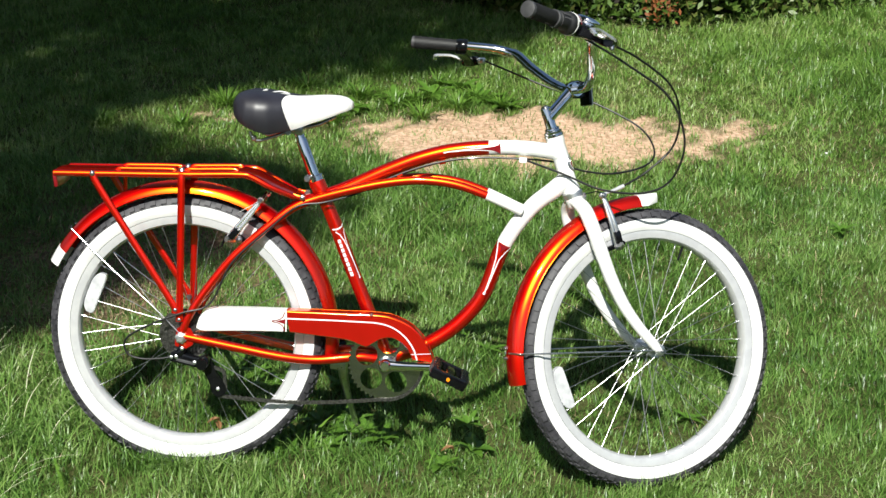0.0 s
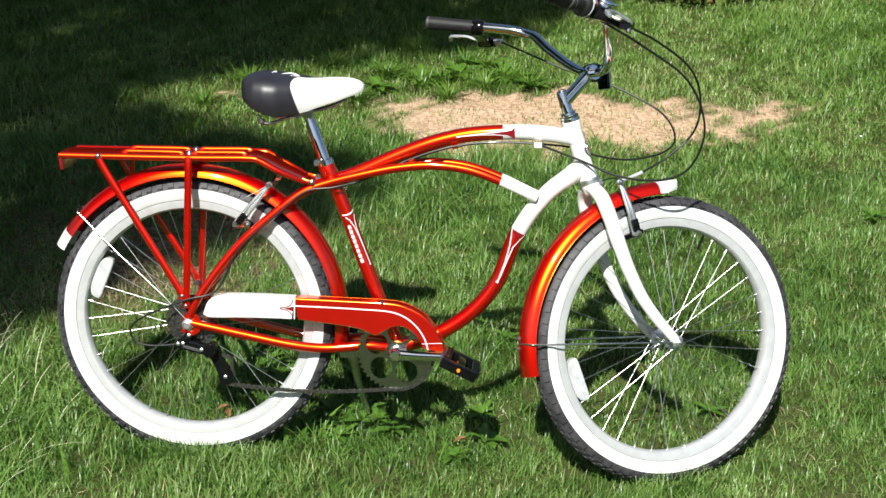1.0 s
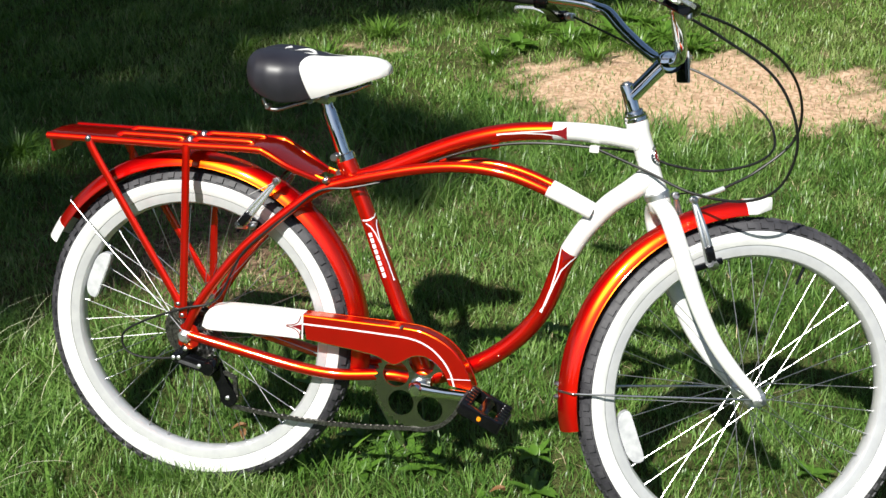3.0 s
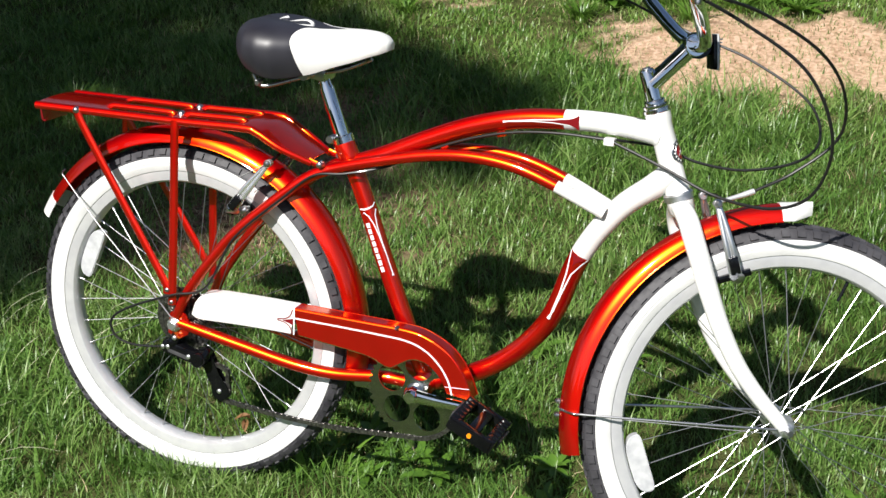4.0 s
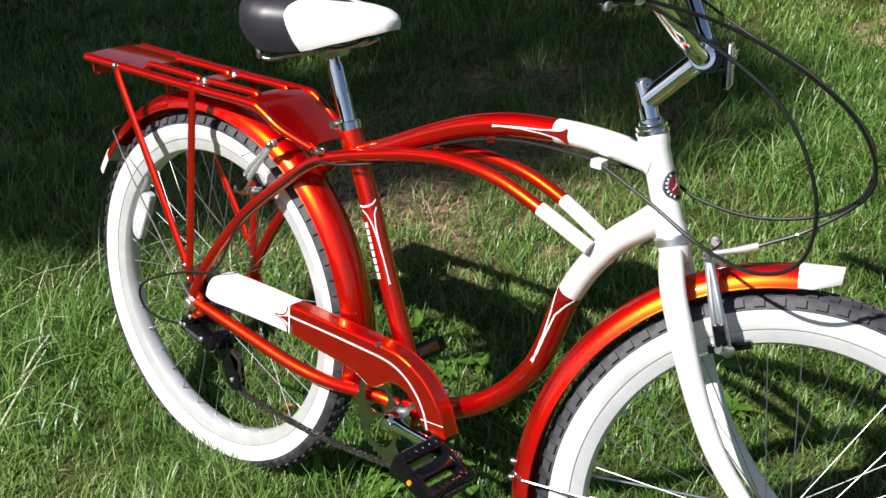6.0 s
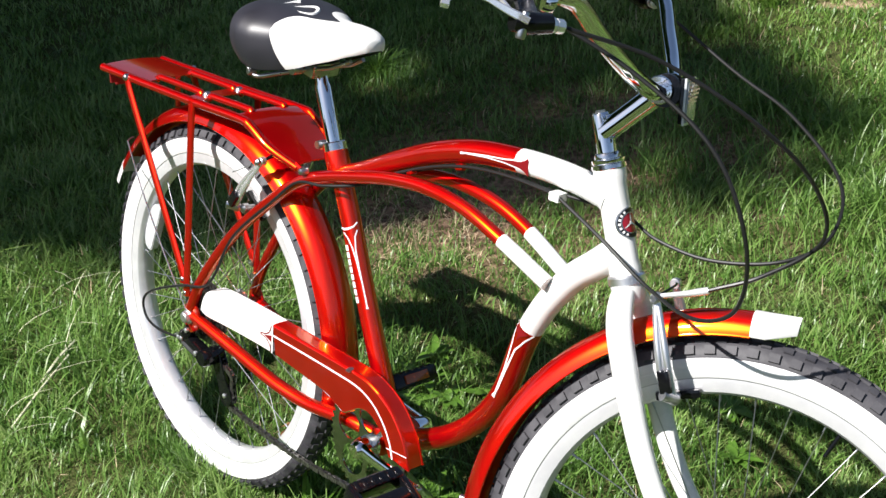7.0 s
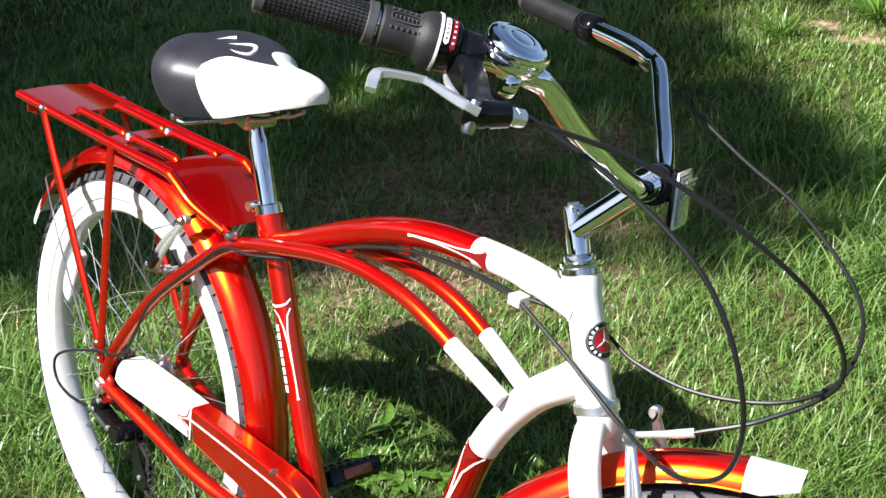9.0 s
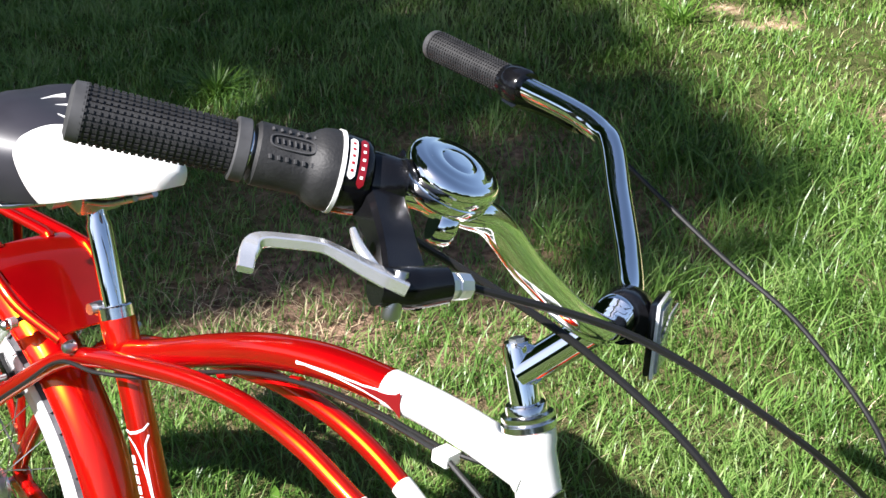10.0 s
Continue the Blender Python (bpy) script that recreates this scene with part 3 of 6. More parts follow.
# the tip narrows to a blunt point
for v in bm.verts:
    a = math.degrees(math.atan2(v.co.z, v.co.x))
    f = max(0.0, (92.7 - a) / 4.5)
    if f > 0:
        v.co.y *= 1 - 0.75 * f ** 1.2
        v.co.z += 0.003 * f + (0.006 * f if v.co.z < 0.358 else 0)
        v.co.x += 0.008 * f
bm.transform(gs)
bike("mudguard_tip", bm, white, "white tip of the mudguard", True, front_guard)
for s in (-1, 1):
    stay = tube([FRONT_AXLE + Vector((0, s * 0.062, 0)), FRONT_AXLE + Vector((-0.12, s * 0.055, 0.0)), FRONT_AXLE + Vector((-0.26, s * 0.043, 0.0)), FRONT_AXLE + Vector((-0.338, s * 0.034, 0.0)), FRONT_AXLE + Vector((-0.352, s * 0.031, 0.0)), FRONT_AXLE + Vector((-0.369, s * 0.008, 0.0))], 0.0022, 8)
    bike("mudguard_stay", stay, steel, "thin steel mudguard stay" if s < 0 else "", True, front_guard)
    ra = radians(138)
    end = Vector((0.352 * math.cos(ra), s * 0.034, 0.352 * math.sin(ra)))
    stay = tube([(-0.004, s * 0.075, 0.012), (-0.07, s * 0.070, 0.075), (-0.18, s * 0.052, 0.165), end, end * 1.045 + Vector((0, -s * 0.006, 0)), end * 1.06 + Vector((0, -s * 0.02, 0))], 0.0014, 8)
    bike("mudguard_stay", stay, steel, "thin steel mudguard stay" if s < 0 else "", False, rear_guard)
for dz in (-0.012, 0.012):
    c = FRONT_AXLE + Vector((-0.3695, 0, dz))
    bike("stay_bolt", turned(c, c + Vector((-0.008, 0, 0)), [(0, 0.005), (0.6, 0.005), (1, 0.002)], 10), steel, "", True, front_guard)


# ---- fork ----
bike("fork_crown", turned(on_axis(0.340), on_axis(0.364), [(0, 0.017), (0.25, 0.0215), (1, 0.0225)], 24), white, "white fork crown", True)
for s in (-1, 1):
    leg = tube([(0.9135, s * 0.006, 0.354), (0.9165, s * 0.026, 0.347), (0.9215, s * 0.044, 0.333), (0.929, s * 0.054, 0.310), (0.942, s * 0.058, 0.276), (0.960, s * 0.059, 0.230), (0.987, s * 0.059, 0.168), (1.021, s * 0.059, 0.107), (1.062, s * 0.059, 0.055), (1.100, s * 0.059, 0.016), (1.110, s * 0.059, 0.004)], [0.0165, 0.0170, 0.0174, 0.0174, 0.0172, 0.0166, 0.0154, 0.0142, 0.0130, 0.0118, 0.0100], 20, flat=0.85)
    bike("fork_leg", leg, white, "white curved fork leg", True)
    tip = plate([(1.098, 0.022), (1.112, 0.018), (1.127, 0.006), (1.127, -0.010), (1.115, -0.014), (1.103, -0.004)], s * 0.0555, s * 0.0605, bevel=0.001)
    bike("fork_end", tip, steel, "", True)

# ---- headset, stem, handlebar ----
bike("lower_headset", turned(on_axis(0.362), on_axis(0.376), [(0, 0.019), (0.2, 0.0245), (0.8, 0.0245), (1, 0.022)], 28), satin, "silver lower headset cup")
bike("upper_headset", turned(on_axis(0.502), on_axis(0.523), [(0, 0.0205), (0.10, 0.0224), (0.32, 0.0224), (0.36, 0.0200), (0.46, 0.0214), (0.62, 0.0214), (0.66, 0.0170), (0.94, 0.0170), (1, 0.0160)], 28), polished, "silver headset cup and locknut")
bike("stem_quill", turned(on_axis(0.515), on_axis(0.5705), [(0, 0.0125), (0.93, 0.0125), (1, 0.0105)], 28), chrome, "chrome quill stem", True)
bike("stem_bolt", turned(on_axis(0.5705), on_axis(0.5735), [(0, 0.007), (0.9, 0.007), (1, 0.005)], 6), steel, "", True)
CLAMP = Vector((0.911, 0, 0.614))
bike("stem_arm", tube([on_axis(0.546), on_axis(0.546).lerp(CLAMP, 0.5), CLAMP], [0.0142, 0.0140, 0.0148], 24), chrome, "chrome stem arm", True)
bike("stem_clamp", turned(CLAMP + Vector((0, -0.021, 0)), CLAMP + Vector((0, 0.021, 0)), [(0, 0.0165), (0.05, 0.0178), (0.95, 0.0178), (1, 0.0165)], 28), chrome, "chrome handlebar clamp", True)
BAR = [(0.911, 0, 0.614), (0.911, 0.025, 0.614), (0.909, 0.060, 0.619), (0.893, 0.108, 0.640), (0.868, 0.158, 0.675), (0.848, 0.194, 0.707), (0.832, 0.215, 0.716), (0.800, 0.234, 0.725), (0.735, 0.271, 0.733), (0.681, 0.304, 0.739), (0.628, 0.336, 0.744)]
BAR_SHIFT = Vector((0.002, -0.013, 0))
bar_pts = [Vector((x, -y, z)) for x, y, z in BAR[::-1]] + [Vector(q) for q in BAR[1:]]
bar_pts = [p + BAR_SHIFT for p in bar_pts]
bike("handlebar", tube(bar_pts, 0.0112, 22, per=10), chrome, "chrome swept-back handlebar", True)
grip_dir = (Vector(BAR[-1]) - Vector(BAR[7])).normalized()


def side_of(v, s):
    return Vector((v[0], s * v[1], v[2]))


def along(s, d):
    """A point on the grip's axis, d metres in from its end."""
    p = Vector(BAR[-1]) - grip_dir * d
    return side_of(p, s) + BAR_SHIFT


def knurled(s, d0, d1, r0, r1, rows, cols):
    """A rubber grip with rows of small raised blocks."""
    core = turned(along(s, d0), along(s, d1), [(0, r0), (1, r1)], 28)
    bumps = bmesh.new()
    a, b = along(s, d0), along(s, d1)
    t = (b - a).normalized()
    n = t.orthogonal().normalized()
    m = t.cross(n)
    for i in range(rows):
        f = (i + 0.5) / rows
        r = r0 + (r1 - r0) * f
        for j in range(cols):
            q = 2 * math.pi * j / cols
            d = n * math.cos(q) + m * math.sin(q)
            u = t.cross(d)
            c = a + (b - a) * f + d * r
            basis = Matrix((d, u, t)).transposed().to_4x4()
            bmesh.ops.create_cube(bumps, size=1, matrix=Matrix.Translation(c) @ basis @ Matrix.Diagonal((0.0022, 2 * math.pi * r / cols * 0.6, (d1 - d0) / rows * 0.62, 1)))
    return core, bumps


# right grip, twist shifter, bell and lever
core, bumps = knurled(-1, 0.004, 0.092, 0.0168, 0.0150, 22, 30)
g = bike("grip", core, grip_rubber, "black rubber grip with small square knobs", True)
tagged(bike("grip_pattern", bumps, grip_rubber, "", True, g, 20), kind="stuff")
bike("grip_end", turned(along(-1, -0.003), along(-1, 0.006), [(0, 0.013), (0.2, 0.0175), (1, 0.0180)], 28), grey_rubber, "dark grey end cap", True, g)
bike("grip_collar", turned(along(-1, 0.092), along(-1, 0.101), [(0, 0.0180), (0.1, 0.0190), (0.9, 0.0190), (1, 0.0175)], 28), grey_rubber, "grey collar", True, g)
sh_body = bike("twist_shifter", turned(along(-1, 0.104), along(-1, 0.153), [(0, 0.0172), (0.04, 0.0192), (0.40, 0.0190), (0.62, 0.0186), (0.68, 0.0198), (0.74, 0.0222), (0.82, 0.0240), (0.92, 0.0248), (1, 0.0248)], 32), grip_rubber, "dark grey twist shifter", True)
bike("shifter_ring", turned(along(-1, 0.153), along(-1, 0.1555), [(0, 0.0255), (1, 0.0255)], 32), white_line, "thin white ring", True, sh_body)
bike("shifter_drum", turned(along(-1, 0.1555), along(-1, 0.173), [(0, 0.0244), (0.8, 0.0240), (1, 0.0220)], 32), plastic, "black shifter housing", True, sh_body)


def around(s, d, r, ang):
    """A point on the shifter's skin; ang 0 faces up, 90 faces away from the bicycle's middle."""
    c = along(s, d)
    t = side_of(grip_dir, s)
    up = Vector((0, 0, 1))
    up = (up - t * up.dot(t)).normalized()
    out = up.cross(t) * (-1 if s > 0 else 1)
    return c + (up * math.cos(radians(ang)) + out * math.sin(radians(ang))) * r


for d0, d1, mt, lb, lo, hi in ((0.1572, 0.1618, white_line, "white marking on the shifter", 20, 84), (0.1636, 0.1682, dark_red, "dark red marking on the shifter", 18, 94)):
    bars = bmesh.new()
    cells = []
    for k in range(15):
        f = k / 14
        half = (d1 - d0) / 2 * min(1.0, (1 - abs(2 * f - 1) ** 8) ** 0.5 + 0.25)
        mid_d = (d0 + d1) / 2
        cells.append([bars.verts.new(around(-1, mid_d + e * half, 0.0249, lo + (hi - lo) * f)) for e in (-1, 1)])
    for p, q in zip(cells, cells[1:]):
        bars.faces.new((p[0], p[1], q[1], q[0]))
    mark = bike("marking", bars, mt, lb, True, sh_body)
    ink = bmesh.new()
    for k in range(5):
        a0 = lo + (hi - lo) * (0.14 + 0.16 * k)
        ink.faces.new([ink.verts.new(around(-1, d, 0.0253, g_)) for d, g_ in ((d0 + 0.0014, a0), (d1 - 0.0014, a0), (d1 - 0.0014, a0 + 4), (d0 + 0.0014, a0 + 4))])
    bike("marking_bars", ink, badge_red if mt is white_line else white_line, "small bars in place of the writing", True, sh_body)
outline = bmesh.new()
loop_pts = [around(-1, 0.111 + 0.0135 * (1 - math.copysign(abs(math.cos(a)) ** 0.5, math.cos(a))), 0.0200, 48 + 13 * math.copysign(abs(math.sin(a)) ** 0.7, math.sin(a))) for a in np.linspace(0, 2 * math.pi, 25)]
tube(loop_pts, 0.0006, 5, outline, smooth=False)
for k in range(6):
    rod(around(-1, 0.1145 + k * 0.0036, 0.0200, 43), around(-1, 0.1152 + k * 0.0036, 0.0200, 53), 0.0006, segs=5, bm=outline)
    for q_ in (20, 74):
        rod(around(-1, 0.112 + k * 0.0050, 0.0196, q_), around(-1, 0.1125 + k * 0.0050, 0.0194, q_ + 7), 0.0011, segs=5, bm=outline)
bike("moulded_mark", outline, grey_rubber, "moulded mark on the twist shifter", True, sh_body)


def lever(s, d):
    """A brake lever with its black clamp and silver blade."""
    c = along(s, d)
    t = side_of(grip_dir, s)          # towards the grip's end
    up = Vector((0, 0, 1))
    up = (up - t * up.dot(t)).normalized()
    fwd = t.cross(up) * (1 if s > 0 else -1)
    if fwd.x < 0:
        fwd = -fwd
    kf, ku = (1, 1) if s < 0 else (0.97, 0.74)
    P = lambda a, f, u: c + t * a + fwd * f * kf + up * u * ku
    body = turned(c + t * 0.012, c - t * 0.012, [(0, 0.016), (0.1, 0.0178), (0.9, 0.0178), (1, 0.016)], 24)
    strap([P(0.004, 0.000, -0.008), P(-0.001, 0.022, -0.016), P(-0.006, 0.050, -0.028), P(-0.008, 0.074, -0.038), P(-0.008, 0.088, -0.042)], [0.029, 0.026, 0.025, 0.028, 0.024], [0.030, 0.022, 0.017, 0.019, 0.016], up, body)
    tube([P(0.010, 0.088, -0.040), P(-0.012, 0.082, -0.038), P(-0.032, 0.074, -0.0345)], [0.0110, 0.0125, 0.0112], 16, body)
    lv = bike("brake_lever", body, plastic, "black brake lever clamp with a silver blade", True)
    blade = strap([P(-0.006, 0.092, -0.0360), P(0.006, 0.091, -0.0335), P(0.022, 0.089, -0.0295), P(0.038, 0.0875, -0.0250), P(0.046, 0.087, -0.0240), P(0.062, 0.088, -0.0250), P(0.079, 0.090, -0.0275), P(0.0835, 0.096, -0.034), P(0.0845, 0.104, -0.041)], [0.0120, 0.0145, 0.0130, 0.0110, 0.0105, 0.0105, 0.0100, 0.0100, 0.0090], [0.0080, 0.0086, 0.0074, 0.0060, 0.0060, 0.0062, 0.0064, 0.0066, 0.0060], up)
    bike("blade", blade, bright_alloy, "silver lever blade", True, lv, 30)
    bike("pivot", turned(P(-0.002, 0.088, -0.028), P(-0.002, 0.091, -0.056), [(0, 0.0045), (0.1, 0.0055), (0.9, 0.0055), (1, 0.0045)], 12), steel, "", True, lv)
    bike("lever_link", tube([P(0.022, 0.052, -0.020), P(0.019, 0.064, -0.0255), P(0.012, 0.076, -0.0315), P(0.006, 0.086, -0.035)], [0.0022, 0.0034, 0.0036, 0.0028], 10), bright_alloy, "", True, lv)
    e0, e1 = P(-0.031, 0.0745, -0.0355), P(-0.049, 0.0650, -0.0350)
    barrel = turned(e0, e1, [(0, 0.0086), (0.30, 0.0086), (0.34, 0.0070), (0.42, 0.0070), (0.46, 0.0082), (0.92, 0.0080), (1, 0.0058)], 9)
    bike("barrel_adjuster", barrel, satin, "ribbed silver barrel adjuster", True, lv, 20)
    return e1, (e1 - e0).normalized()


right_exit, right_way = lever(-1, 0.185)
left_exit, left_way = lever(1, 0.126)
core, bumps = knurled(1, 0.004, 0.112, 0.0146, 0.0136, 30, 26)
g = bike("grip", core, grip_rubber, "black rubber grip with small square knobs", True)
tagged(bike("grip_pattern", bumps, grip_rubber, "", True, g, 20), kind="stuff")
bike("grip_end", turned(along(1, -0.003), along(1, 0.006), [(0, 0.012), (0.2, 0.0150), (1, 0.0156)], 28), grey_rubber, "dark grey end cap", True, g)
bike("grip_collar", turned(along(1, 0.110), along(1, 0.116), [(0, 0.0160), (0.8, 0.0160), (1, 0.0145)], 28), plastic, "black collar", True, g)

# bell
bell_up = Vector((0.389, -0.152, 0.909)).normalized()
bell_at = Vector((0.8246, -0.237, 0.7375)) - bell_up * 0.029
bell = bike("bell", turned(bell_at + bell_up * 0.0085, bell_at + bell_up * 0.041, [(0, 0.012), (0.03, 0.0190), (0.10, 0.0240), (0.22, 0.0278), (0.36, 0.0298), (0.46, 0.0298), (0.49, 0.0286), (0.52, 0.0286), (0.55, 0.0300), (0.64, 0.0308), (0.76, 0.0305), (0.85, 0.0290), (0.90, 0.0266), (0.925, 0.0232), (0.93, 0.0205), (0.955, 0.0190), (0.962, 0.0130), (0.957, 0.0120), (0.985, 0.0105), (1, 0.006), (1, 0.001)], 48), chrome, "round chrome bell", True)
bike("bell_base", turned(bell_at + bell_up * -0.001, bell_at + bell_up * 0.0095, [(0, 0.006), (0.5, 0.0065), (1, 0.010)], 20), chrome, "", True, bell)
bike("bell_clamp", turned(Vector((0.8220, -0.2468, 0.7094)), Vector((0.8320, -0.2407, 0.7062)), [(0, 0.0122), (0.15, 0.0132), (0.85, 0.0132), (1, 0.0122)], 20), chrome, "", True, bell)
bike("thumb_lever", tube([bell_at + bell_up * 0.022 + Vector((-0.015, 0.018, 0)), bell_at + bell_up * 0.020 + Vector((-0.030, 0.024, 0.002)), bell_at + bell_up * 0.022 + Vector((-0.040, 0.022, 0.006))], [0.003, 0.004, 0.005], 10), plastic, "black bell lever", True, bell)

# front reflector on its bracket
turn_ = Matrix.Rotation(radians(-6), 3, "Y")
refl = bike("front_reflector", block(CLAMP + Vector((0.031, 0, -0.008)), (0.006, 0.050, 0.056), turn_, 0.002), plastic, "black-backed front reflector below the handlebar", True)
bike("reflector_rim", block(CLAMP + Vector((0.0350, 0, -0.008)), (0.003, 0.052, 0.058), turn_, 0.001), clear_plastic, "pale rim of the reflector", True, refl)
lens = block(CLAMP + Vector((0.0372, 0, -0.008)), (0.003, 0.045, 0.050), turn_, 0.001)
bike("reflector_lens", lens, grey_lens, "", True, refl)
for k in range(9):
    rib = block(CLAMP + Vector((0.0388 + 0.0005 * (4 - k), 0, -0.008 - 0.0052 * (k - 4))), (0.0012, 0.043, 0.0026), turn_)
    bike("lens_rib", rib, grey_lens, "", True, refl)
bike("reflector_bracket", turned(CLAMP + Vector((0.006, -0.013, 0)), CLAMP + Vector((0.006, 0.013, 0)), [(0, 0.0205), (0.1, 0.0215), (0.9, 0.0215), (1, 0.0205)], 20), plastic, "", True, refl)
bike("reflector_arm", block(CLAMP + Vector((0.024, 0, -0.004)), (0.014, 0.016, 0.020), turn_, 0.003), plastic, "", True, refl)

# ---- seat post and saddle ----
POST_TOP = Vector((0.262, 0, 0.494))
POST_LOW = Vector((0.3066, 0, 0.3785))
bike("seat_post", turned(POST_LOW, POST_TOP, [(0, 0.0135), (0.80, 0.0135), (0.86, 0.0110), (1, 0.0110)], 24), chrome, "chrome seat post")
cl = (POST_TOP - POST_LOW).normalized()
collar = bike("seat_clamp", turned(POST_LOW - cl * 0.002, POST_LOW + cl * 0.013, [(0, 0.0180), (0.1, 0.0195), (0.9, 0.0195), (1, 0.0180)], 24), polished, "bright steel seat clamp")
bike("clamp_bolt", turned(POST_LOW + Vector((-0.019, -0.022, 0.006)), POST_LOW + Vector((-0.019, 0.022, 0.006)), [(0, 0.0065), (0.18, 0.0065), (0.2, 0.004), (0.8, 0.004), (0.82, 0.0065), (1, 0.0065)], 12), steel, "", False, collar)
bike("clamp_ear", block(POST_LOW + Vector((-0.019, 0, 0.004)), (0.014, 0.030, 0.013), None, 0.002), steel, "", False, collar)

SADDLE = [  # x, half width, top, widest height, floor
    (0.112, 0.020, 0.560, 0.548, 0.538), (0.118, 0.050, 0.574, 0.548, 0.530), (0.130, 0.076, 0.584, 0.546, 0.521), (0.150, 0.095, 0.590, 0.543, 0.509),
    (0.178, 0.103, 0.591, 0.541, 0.498), (0.205, 0.100, 0.588, 0.541, 0.493), (0.235, 0.084, 0.583, 0.542, 0.497), (0.265, 0.063, 0.579, 0.543, 0.504),
    (0.300, 0.048, 0.579, 0.547, 0.518), (0.335, 0.041, 0.581, 0.551, 0.530), (0.362, 0.036, 0.580, 0.555, 0.541), (0.380, 0.028, 0.575, 0.557, 0.547), (0.390, 0.012, 0.566, 0.558, 0.552)]


def saddle_rings(along_x=150, across=110):
    """Cross-sections of the cover from tail to nose."""
    xs = [r[0] for r in SADDLE]
    fine = xs[0] + (xs[-1] - xs[0]) * (0.5 - 0.5 * np.cos(np.pi * np.linspace(0, 1, along_x))) * 0.5 + (xs[-1] - xs[0]) * np.linspace(0, 1, along_x) * 0.5
    cols = [np.interp(fine, xs, [r[k] for r in SADDLE]) for k in range(1, 5)]
    for k in range(4):
        c = cols[k].copy()
        for _ in range(14):
            c[1:-1] = (c[:-2] + 2 * c[1:-1] + c[2:]) / 4
        cols[k] = c
    low_at = math.cos(radians(122))
    for i, x in enumerate(fine):
        wid, top, mid, low = (cols[k][i] for k in range(4))
        ring = []
        for j in range(across):
            q = radians(122) * (2 * j / (across - 1) - 1)
            side = math.copysign(abs(math.sin(q)) ** 0.85, q)
            h = math.cos(q)
            z = mid + (top - mid) * h ** 0.8 if h > 0 else mid - (mid - low) * (h / low_at) ** 0.9
            dip = 0.005 * math.exp(-(side / 0.25) ** 2) * math.exp(-((x - 0.19) / 0.07) ** 2)
            ring.append(Vector((x, wid * side, z - dip)))
        yield ring


cover = bmesh.new()
rings = list(saddle_rings())
vs = [[cover.verts.new(p) for p in r] for r in rings]
for a, b in zip(vs, vs[1:]):
    for j in range(len(a) - 1):
        cover.faces.new((a[j], b[j], b[j + 1], a[j + 1]))
cover.faces.new(vs[0])
cover.faces.new(vs[-1][::-1])
bmesh.ops.recalc_face_normals(cover, faces=cover.faces)
saddle = bike("saddle", cover, saddle_black, "wide sprung saddle in black and white vinyl", crease=60)
ring_x = [r[0].x for r in rings]


def on_cover(x, q):
    """A point of the cover at x, q degrees round from its top line."""
    u = float(np.interp(x, ring_x, range(len(rings))))
    k = min(int(u), len(rings) - 2)
    v = (q / 122 + 1) / 2 * (len(rings[0]) - 1)
    m = min(max(int(v), 0), len(rings[0]) - 2)
    lo = rings[k][m].lerp(rings[k][m + 1], v - m)
    hi = rings[k + 1][m].lerp(rings[k + 1][m + 1], v - m)
    return lo.lerp(hi, u - k)


for s in (-1, 1):
    bm = bmesh.new()
    rows = []
    for u in np.linspace(0, 1, 70) ** 1.15:
        x = 0.2335 + u * (0.3895 - 0.2335)
        wid = float(np.interp(x, [r[0] for r in SADDLE], [r[1] for r in SADDLE]))
        inner = max(0.0, 0.033 - 0.44 * (x - 0.2335)) + 0.045 * math.exp(-(x - 0.2335) / 0.005)
        q0 = math.degrees(math.asin(min(0.97, (inner / wid)) ** (1 / 0.85)))
        row = []
        for v in np.linspace(0, 1, 40):
            q = q0 + (121.5 - q0) * v
            z = on_cover(x, s * q).z
            xx = min(0.3899, x + (1 - u) ** 3 * 0.018 * max(0.0, (0.568 - z) / 0.06))
            p = on_cover(xx, s * q)
            mid = Vector((xx, 0, 0.545))
            row.append(bm.verts.new(p + (p - mid).normalized() * 0.0007 + Vector((0.0018 * u ** 12, 0, 0))))
        rows.append(row)
    for a, b in zip(rows, rows[1:]):
        for k in range(39):
            bm.faces.new((a[k], b[k], b[k + 1], a[k + 1]))
    low_mid = bm.verts.new((rows[-1][-1].co.x, 0, rows[-1][-1].co.z))
    bm.faces.new(rows[-1] + [low_mid])
    bmesh.ops.recalc_face_normals(bm, faces=bm.faces)
    bike("saddle_panel", bm, saddle_white, "white vinyl flank and nose", False, saddle, 60)
pan = bmesh.new()
base = [pan.verts.new((r[0], s * r[1] * 0.88, r[4] + 0.001)) for s, rows in ((1, SADDLE), (-1, SADDLE[::-1])) for r in rows]
pan.faces.new(base)
bike("saddle_pan", pan, plastic, "", False, saddle)


def saddle_top(x, y):
    xs = [r[0] for r in SADDLE]
    wid, top, mid = (np.interp(x, xs, [r[k] for r in SADDLE]) for k in (1, 2, 3))
    side = min(0.98, abs(y) / wid)
    h = math.sqrt(max(0.0, 1 - side ** 2.35))
    return Vector((x, y, mid + (top - mid) * h ** 0.8 - 0.0006 - 0.005 * math.exp(-((y / wid) / 0.25) ** 2) * math.exp(-((x - 0.19) / 0.07) ** 2)))


